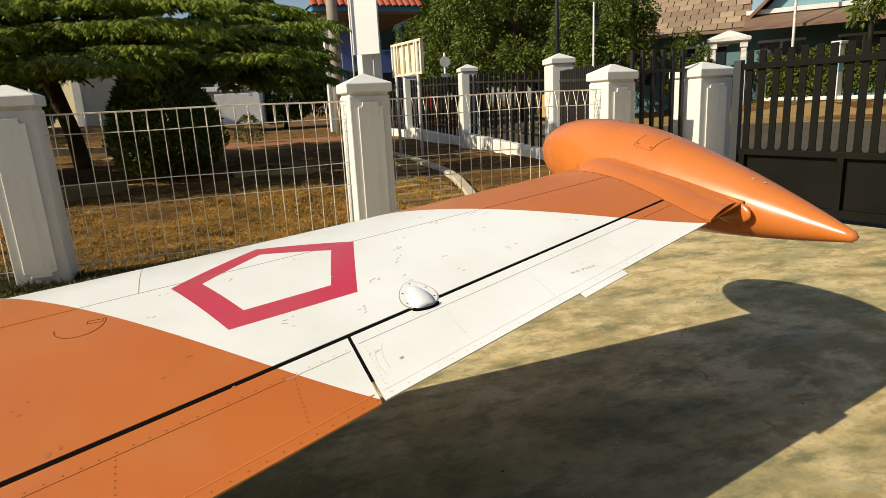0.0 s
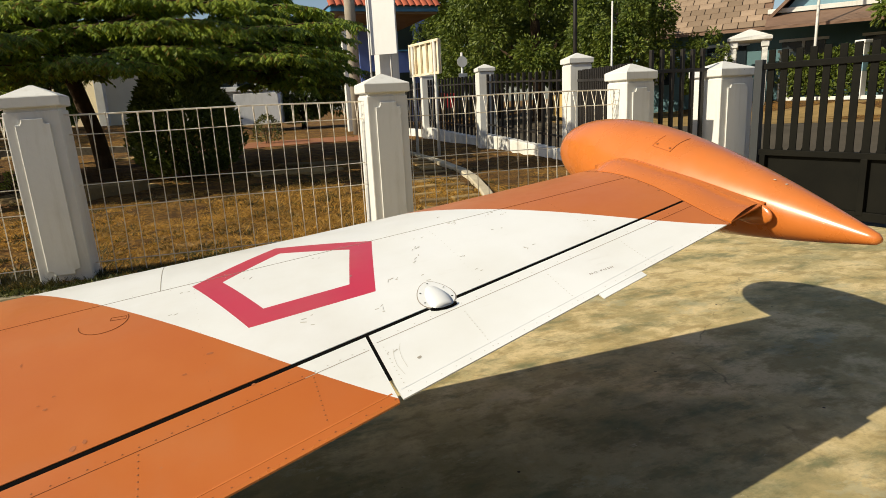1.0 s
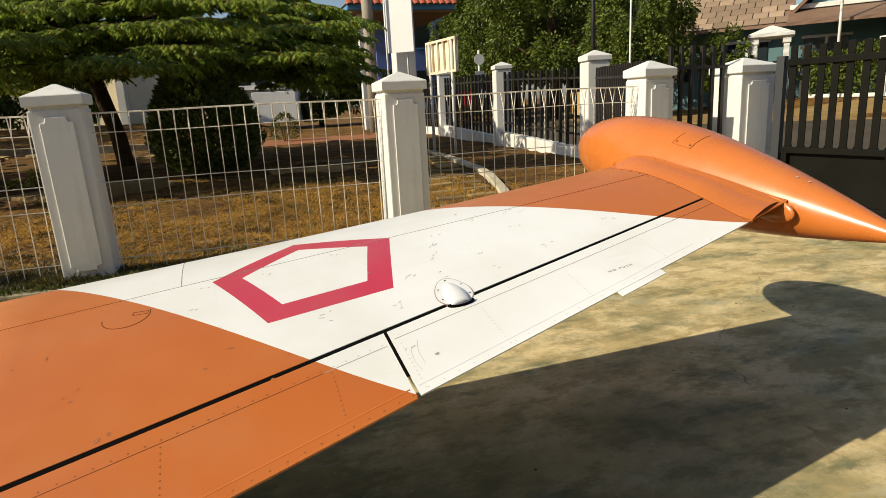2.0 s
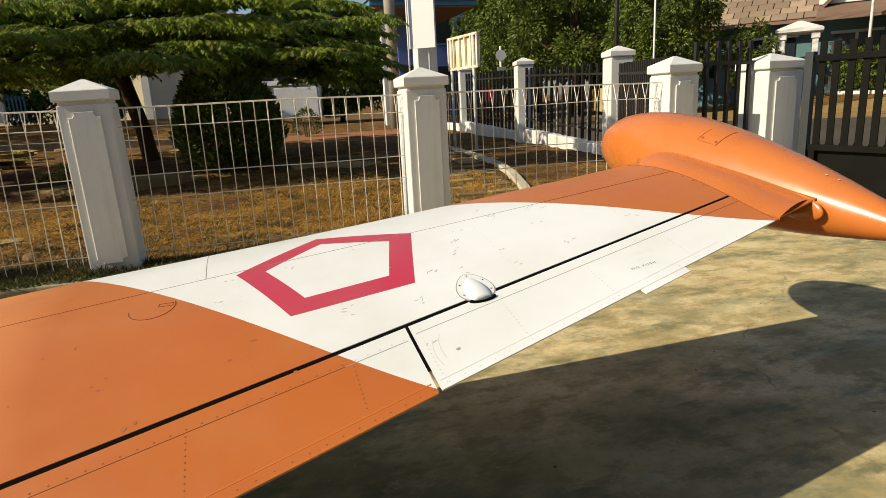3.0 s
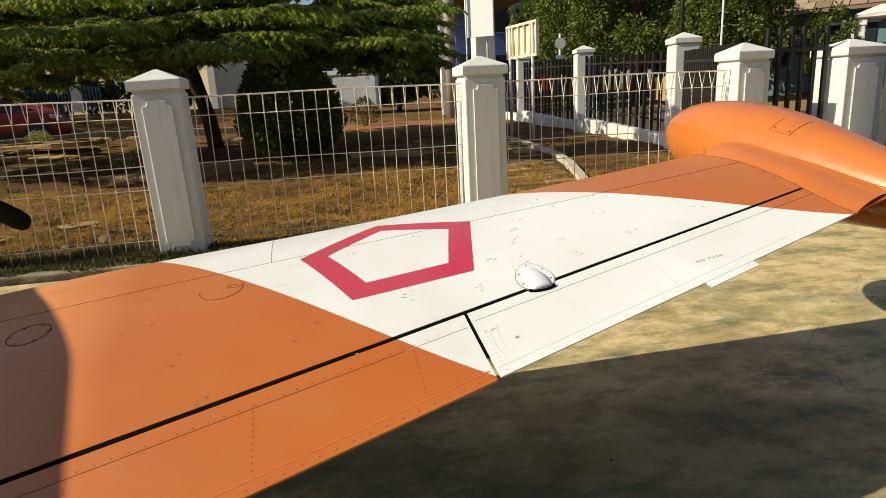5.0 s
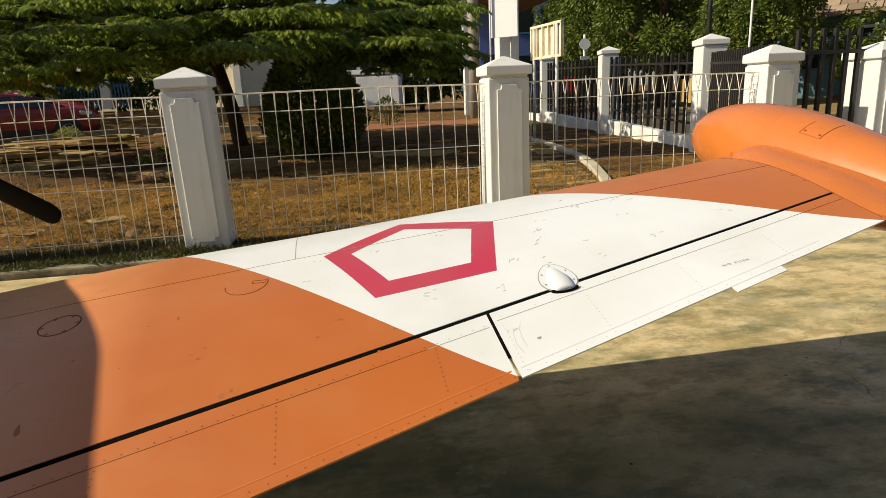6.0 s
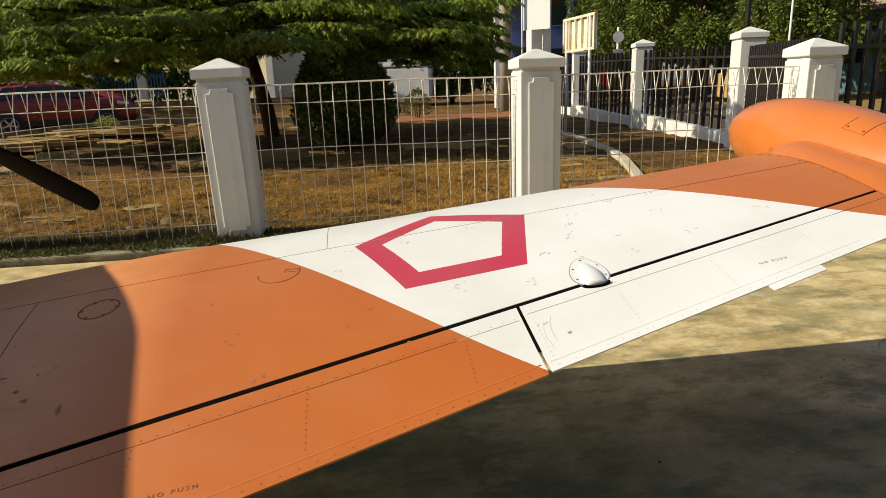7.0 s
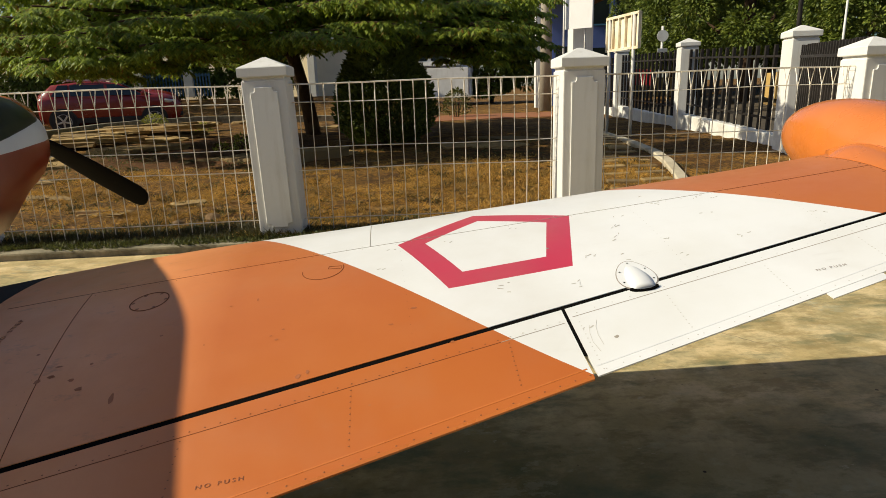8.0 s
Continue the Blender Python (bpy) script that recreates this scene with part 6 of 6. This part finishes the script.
# teal picket fence on the bank behind the lane
far_fence = thing("picket_fence", "teal picket fence with cream posts on the bank", "fence")
pk = mesh_from(box((0.06, 0.03, 0.95), pose(0, 0, 0.5), 0.006), "picket", M["teal"])
ps = mesh_from(box((0.36, 0.32, 1.1), pose(0, 0, 0.52), 0.02), "post", M["cream_wall"])
fz = 1.15
x_a, x_b, x_c = -11.27, -9.19, -8.30
for k in range(int((x_c - x_a) / 0.13)):
    x = x_a + 0.2 + 0.13 * k
    ob = part("picket", pk, None, far_fence)
    ob.matrix_local = pose(x, 28.4, height(x, 28.4) - 0.02)
for x in (x_a, x_b):
    ob = part("post", ps, None, far_fence)
    ob.matrix_local = pose(x, 28.35, height(x, 28.35))
part("rail", span_box((x_a, 28.42, fz + 0.75), (x_c, 28.45, fz + 0.83)), M["teal"], far_fence)
def far_side(y, off):
    return road_x(y) + off


# ochre kerb wall with red cloth seen between the bars
for y, edge, off in ((17.4, road_far, 0.3), (19.4, road_far, 0.3), (21.4, road_far, 0.3), (23.4, road_far, 0.3), (26.0, road_near, -0.3), (28.0, road_near, -0.3), (30.0, road_near, -0.3), (32.0, road_near, -0.3)):
    x0, x1 = edge(y) + off, edge(y + 2.0) + off
    solo("roadside_wall", box((0.22, math.hypot(2.0, x1 - x0), 0.9), pose((x0 + x1) / 2, y + 1.0, 0.78, 0, 0, -math.degrees(math.atan2(x1 - x0, 2.0))), 0.015), M["ochre_wall"], "low ochre painted wall across the road", "wall", kind="structure")
solo("red_cloth", box((0.42, 0.04, 0.36), pose(5.55, 14.9, 1.16, 4, 5, -20), 0.018), M["red_cloth"], "red cloth hung on the roadside fence", "cloth")
# house across the road
villa = thing("house", "pale blue house with brown shingle roof across the road", "house")
hm = pose(20.98, 17.9, 0.6, 0, 0, 130)   # local +y faces the gate


def villa_part(name, lo, hi, mat, label="", parent=None, bevel=0.01):
    bm = span_box(lo, hi, bevel)
    bm.transform(hm)
    return part(name, bm, M[mat], parent or villa, label)


# main wall, with eave shade painted in
villa_part("wall", (-5, -7, -0.4), (6.8, -0.0, 2.75), "shaded_blue_wall")
for k in range(4):
    w = villa_part("window", (-3.2 + 2.6 * k, -0.02, 0.8), (-1.8 + 2.6 * k, 0.05, 2.1), "window_dark", "dark window")
    villa_part("window_frame", (-3.3 + 2.6 * k, 0.05, 2.1), (-1.7 + 2.6 * k, 0.10, 2.2), "wall_white", "", w)
    villa_part("window_frame", (-2.55 + 2.6 * k, 0.05, 0.8), (-2.45 + 2.6 * k, 0.10, 2.1), "wall_white", "", w)
# main roof slope facing the road
rb = loft([[Vector((1.2, 0.8, 2.55)), Vector((7.2, 0.8, 2.55)), Vector((7.2, 0.8, 2.65)), Vector((1.2, 0.8, 2.65))],
           [Vector((1.2, -4.2, 5.9)), Vector((7.2, -4.2, 5.9)), Vector((7.2, -4.2, 6.0)), Vector((1.2, -4.2, 6.0))]])
rb.transform(hm)
vroof = part("roof", rb, M["brown_roof"], villa, "brown shingle roof with patches")
sh = mesh_from(box((0.50, 0.44, 0.03), None, 0.006), "shingle", M["shingle"])
slope = math.degrees(math.atan2(3.35, 5.0))
for r in range(14):
    for c in range(11):
        f = (r + 0.5) / 14
        ob = part("shingle", sh, None, vroof)
        ob.matrix_local = hm @ pose(1.5 + 0.53 * c + (0.26 if r % 2 else 0), 0.8 - 5.0 * f, 2.69 + 3.35 * f, -slope + 1.5, 0, 0)
# gable wing with a blue triangle and a lower porch roof
gb = bmesh.new()
tri = [(-5.5, 0.9, 3.0), (0.9, 0.9, 3.0), (-2.3, 0.9, 6.3)]
f = gb.faces.new([gb.verts.new(p) for p in tri])
ext = bmesh.ops.extrude_face_region(gb, geom=[f])["geom"]
bmesh.ops.translate(gb, verts=[g for g in ext if isinstance(g, bmesh.types.BMVert)], vec=(0, -6, 0))
bmesh.ops.recalc_face_normals(gb, faces=gb.faces[:])
gb.transform(hm)
part("gable", gb, M["pale_blue"], villa, "pale blue gable")
for x0, x1, side in ((-5.9, -2.3, 1), (1.3, -2.3, -1)):
    rb = loft([[Vector((x0, 1.3, 2.75)), Vector((x0, -5.5, 2.75)), Vector((x0, -5.5, 2.9)), Vector((x0, 1.3, 2.9))], [Vector((x1, 1.3, 6.45)), Vector((x1, -5.5, 6.45)), Vector((x1, -5.5, 6.6)), Vector((x1, 1.3, 6.6))]])
    rb.transform(hm)
    part("roof", rb, M["brown_roof"], villa)
rb = loft([[Vector((-6, 2.4, 2.42)), Vector((1.3, 2.4, 2.42)), Vector((1.3, 2.4, 2.52)), Vector((-6, 2.4, 2.52))], [Vector((-6, 0.9, 2.95)), Vector((1.3, 0.9, 2.95)), Vector((1.3, 0.9, 3.05)), Vector((-6, 0.9, 3.05))]])
rb.transform(hm)
part("porch_roof", rb, M["brown_roof"], villa, "brown porch roof")
villa_part("fascia", (-6, 0.96, 3.06), (1.3, 1.02, 3.22), "wall_white", "white fascia")
# small white canopy on four posts before the house door
canopy = thing("porch_canopy", "white square porch canopy on four posts before the house", "canopy")
canopy.matrix_world = pose(18.55, 18.2, height(18.55, 18.2), 0, 0, -46)
top_z = 2.84 - height(18.55, 18.2)
rings = [[Vector((x * h, y * h, z)) for x, y in ((-1, -1), (1, -1), (1, 1), (-1, 1))] for h, z in ((0.62, top_z - 0.14), (0.72, top_z - 0.10), (0.72, top_z), (0.66, top_z + 0.03), (0.05, top_z + 0.30))]
part("roof", loft(rings), M["wall_white"], canopy, "white pyramid roof")
for x in (-0.5, 0.5):
    for y in (-0.5, 0.5):
        part("post", span_box((x - 0.09, y - 0.09, -0.1), (x + 0.09, y + 0.09, top_z - 0.34), 0.01), M["wall_white"], canopy)
        part("capital", span_box((x - 0.13, y - 0.13, top_z - 0.34), (x + 0.13, y + 0.13, top_z - 0.145), 0.02), M["wall_white"], canopy)
# hedge, kerb and blue-white posts along the far verge


hedge_items = []
hr = random.Random(51)
while len(hedge_items) < 32000:
    y = hr.uniform(-4, 17.7)
    x = far_side(y, 14.5 + hr.uniform(-0.45, 0.5) - 0.3 * smooth_step(13, 17, y))
    z = height(x, max(y, 4.4))
    top = 1.95 - 0.45 * smooth_step(11, 14, y) + 0.3 * noise.noise((y * 0.7, 3, 1))
    p = Vector((x, y, z + top * math.sqrt(hr.random())))
    w = Vector((hr.gauss(-0.3, 0.6), hr.gauss(0, 0.6), hr.gauss(0.3, 0.5))).normalized()
    s = w.cross(Vector((hr.gauss(0, 1), hr.gauss(0, 1), hr.gauss(0, 1)))).normalized()
    k = hr.uniform(0.10, 0.2)
    hedge_items.append((p, w, s, k, k * 0.5))
tagged(new("hedge", leaves_mesh("hedge", hedge_items, M["leaf_hedge"])), "leafy green hedge along the far verge", "hedge", kind="stuff")
solo("kerb", box((0.2, 30, 0.12), pose(far_side(3, 13.55), 3, 0.64, 0, 0, -9.4), 0.02), M["wall_white"], "pale kerb along the far verge", "kerb", kind="structure")
vp = thing("verge_post", "white and pale blue square post on the far verge", "post", "verge posts")
part("shaft", box((0.24, 0.24, 1.7), pose(0, 0, 0.85), 0.02), M["wall_white"], vp)
part("band", box((0.246, 0.246, 0.5), pose(0, 0, 1.1), 0.02), M["pale_blue"], vp, "pale blue band")
part("cap", box((0.34, 0.34, 0.10), pose(0, 0, 1.74), 0.02), M["wall_white"], vp)
vp.location = (far_side(14.3, 13.9), 14.3, 0.58)
for y in (5.3, 8.3, 11.3, 17.5, 20.4, 23.1):
    copy_thing(vp, pose(far_side(y, 13.9), y, 0.58, 0, 0, -9.4))
tagged(new("verge", bpy.data.meshes.new("verge")), "dry yellow verge between road and hedge", "verge", kind="structure")
vmesh = bpy.data.objects["verge"].data
vv = []
for y in steps(-30, 54, 42):
    for f in (0.02, 0.7, 1.5, 2.3, 2.9, 5.3):
        x = road_far(y) + f
        vv.append((x, y, height(x, max(y, 4.4)) + 0.014))
vmesh.from_pydata(vv, [], [(j * 6 + i, j * 6 + i + 1, (j + 1) * 6 + i + 1, (j + 1) * 6 + i) for j in range(42) for i in range(5)])
vmesh.materials.append(M["verge"])


# ---- parked cars ----
def car(name, label, paint, at, turn, length=4.1, tall=1.62):
    """A compact sport-utility car: body, cabin glass, doors' seams, wheels, lamps, mirror."""
    c = thing(name, label, "car")
    c.matrix_world = pose(*at, 0, 0, turn)
    L, Wd = length / 2, 0.86
    # stations along the length: x, belt height, roof height or None, half width, sill
    st = [(-L, 0.62, 0.86, 0.70, 0.42), (-L + 0.06, 0.60, 1.02, 0.80, 0.34), (-L + 0.35, 0.55, 1.05, 0.85, 0.30), (-1.0, 0.5, 1.06, Wd, 0.28), (0.2, 0.5, 1.04, Wd, 0.28), (0.95, 0.5, 1.02, Wd, 0.28),
          (1.35, 0.5, 0.99, 0.84, 0.29), (L - 0.28, 0.52, 0.92, 0.80, 0.30), (L - 0.06, 0.55, 0.80, 0.70, 0.34), (L, 0.55, 0.70, 0.58, 0.42)]
    rings = []
    for x, mid, top, hw, sill in st:
        half = [(hw * 0.88, sill), (hw, mid), (hw * 0.99, (mid + top) / 2 + 0.06), (hw * 0.93, top)]
        rings.append([Vector((x, -a, z)) for a, z in half] + [Vector((x, a, z)) for a, z in reversed(half)])
    bm = loft(rings)
    bmesh.ops.subdivide_edges(bm, edges=bm.edges[:], cuts=1, smooth=0.4, use_grid_fill=True)
    body = part("body", bm, M[paint], c, "", True)
    cab = []
    for x, z0, z1, h0, h1 in ((-L + 0.06, 1.0, 1.10, 0.76, 0.68), (-L + 0.42, 1.02, tall - 0.09, 0.80, 0.62), (-0.75, 1.04, tall, 0.82, 0.64), (-0.25, 1.03, tall, 0.82, 0.64), (0.20, 1.02, tall - 0.06, 0.81, 0.62), (1.16, 0.98, 1.03, 0.76, 0.70)):
        cab.append([Vector((x, -h0, z0 - 0.06)), Vector((x, -h0, z0)), Vector((x, -h1, z1 - 0.05)), Vector((x, -h1 + 0.10, z1)), Vector((x, h1 - 0.10, z1)), Vector((x, h1, z1 - 0.05)), Vector((x, h0, z0)), Vector((x, h0, z0 - 0.06))])
    part("cabin", loft(cab), M[paint], c, "", True)
    for sgn in (-1, 1):
        for x0, x1, x2, x3 in ((-L + 0.40, -L + 0.86, -L + 0.86, -L + 0.62), (-L + 0.92, -0.16, -0.16, -L + 0.92), (-0.08, 0.92, 0.20, -0.08)):
            bm = bmesh.new()
            pts = [(x0, 1.07, 0.815), (x1, 1.06, 0.808), (x2, tall - 0.10, 0.662), (x3, tall - 0.10, 0.662)]
            f = bm.faces.new([bm.verts.new((x, sgn * (y + 0.006), z)) for x, z, y in pts])
            ext = bmesh.ops.extrude_face_region(bm, geom=[f])["geom"]
            bmesh.ops.translate(bm, verts=[g for g in ext if isinstance(g, bmesh.types.BMVert)], vec=(0, -sgn * 0.03, 0))
            bmesh.ops.recalc_face_normals(bm, faces=bm.faces[:])
            part("side_window", bm, M["window_dark"], c, "dark side window")
        part("mirror", box((0.14, 0.20, 0.13), pose(0.92, sgn * 0.95, 1.10), 0.04), M[paint], c)
        part("roof_rail", tube([(-1.4, sgn * 0.60, tall + 0.0), (-1.3, sgn * 0.60, tall + 0.05), (0.1, sgn * 0.60, tall + 0.05), (0.2, sgn * 0.60, tall - 0.01)], 0.018, 8), M["alloy"], c)
        part("sill_trim", box((2.2, 0.05, 0.16), pose(-0.05, sgn * 0.84, 0.34), 0.02), M["car_dark"], c)
        part("headlamp", box((0.34, 0.08, 0.12), pose(L - 0.34, sgn * 0.76, 0.84, 0, 8, sgn * -18), 0.03), M["alloy"], c, "clear headlamp")
        for x in (-L + 0.64, L - 0.84):
            arch = loft([[Vector((x + r * math.cos(a), sgn * yy, 0.34 + r * math.sin(a))) for a in (2 * math.pi * k / 28 for k in range(28))] for r, yy in ((0.385, 0.70), (0.385, 0.868))])
            part("wheel_arch", arch, M["car_dark"], c)
            wheel = part("wheel", loft([[Vector((x + r * math.cos(a), sgn * yy, 0.33 + r * math.sin(a))) for a in (2 * math.pi * k / 28 for k in range(28))] for r, yy in ((0.2, 0.66), (0.31, 0.66), (0.33, 0.70), (0.33, 0.84), (0.31, 0.885), (0.22, 0.89))]), M["tyre"], c, "", True)
            part("rim", loft([[Vector((x + r * math.cos(a), sgn * yy, 0.33 + r * math.sin(a))) for a in (2 * math.pi * k / 28 for k in range(28))] for r, yy in ((0.225, 0.885), (0.215, 0.895), (0.19, 0.88))]), M["alloy"], wheel)
            for k in range(5):
                a = 2 * math.pi * k / 5 + 0.3
                part("spoke", box((0.19, 0.03, 0.05), pose(x, sgn * 0.885, 0.33) @ Matrix.Rotation(a, 4, "Y") @ pose(0.10, 0, 0), 0.006), M["alloy"], wheel)
    bm = bmesh.new()
    f = bm.faces.new([bm.verts.new(p) for p in ((0.28, -0.56, tall - 0.08), (0.28, 0.56, tall - 0.08), (1.12, 0.66, 1.05), (1.12, -0.66, 1.05))])
    ext = bmesh.ops.extrude_face_region(bm, geom=[f])["geom"]
    bmesh.ops.translate(bm, verts=[g for g in ext if isinstance(g, bmesh.types.BMVert)], vec=(0.03, 0, 0.02))
    bmesh.ops.recalc_face_normals(bm, faces=bm.faces[:])
    part("windscreen", bm, M["window_dark"], c)
    part("grille", box((0.06, 0.9, 0.16), pose(L - 0.015, 0, 0.62), 0.02), M["car_dark"], c)
    part("bumper", box((0.14, 1.36, 0.16), pose(L - 0.06, 0, 0.44), 0.05), M["car_dark"], c)
    return c


CAR = (-9.35, 21.2)
car("parked_car", "red compact sport-utility car parked on the lane", "car_red", (*CAR, height(*CAR) + 0.015), 20, 4.0, 1.50)
car("parked_car", "white car parked behind the red car", "car_white", (-14.2, 19.4, height(-14.2, 19.4) + 0.015), 15)
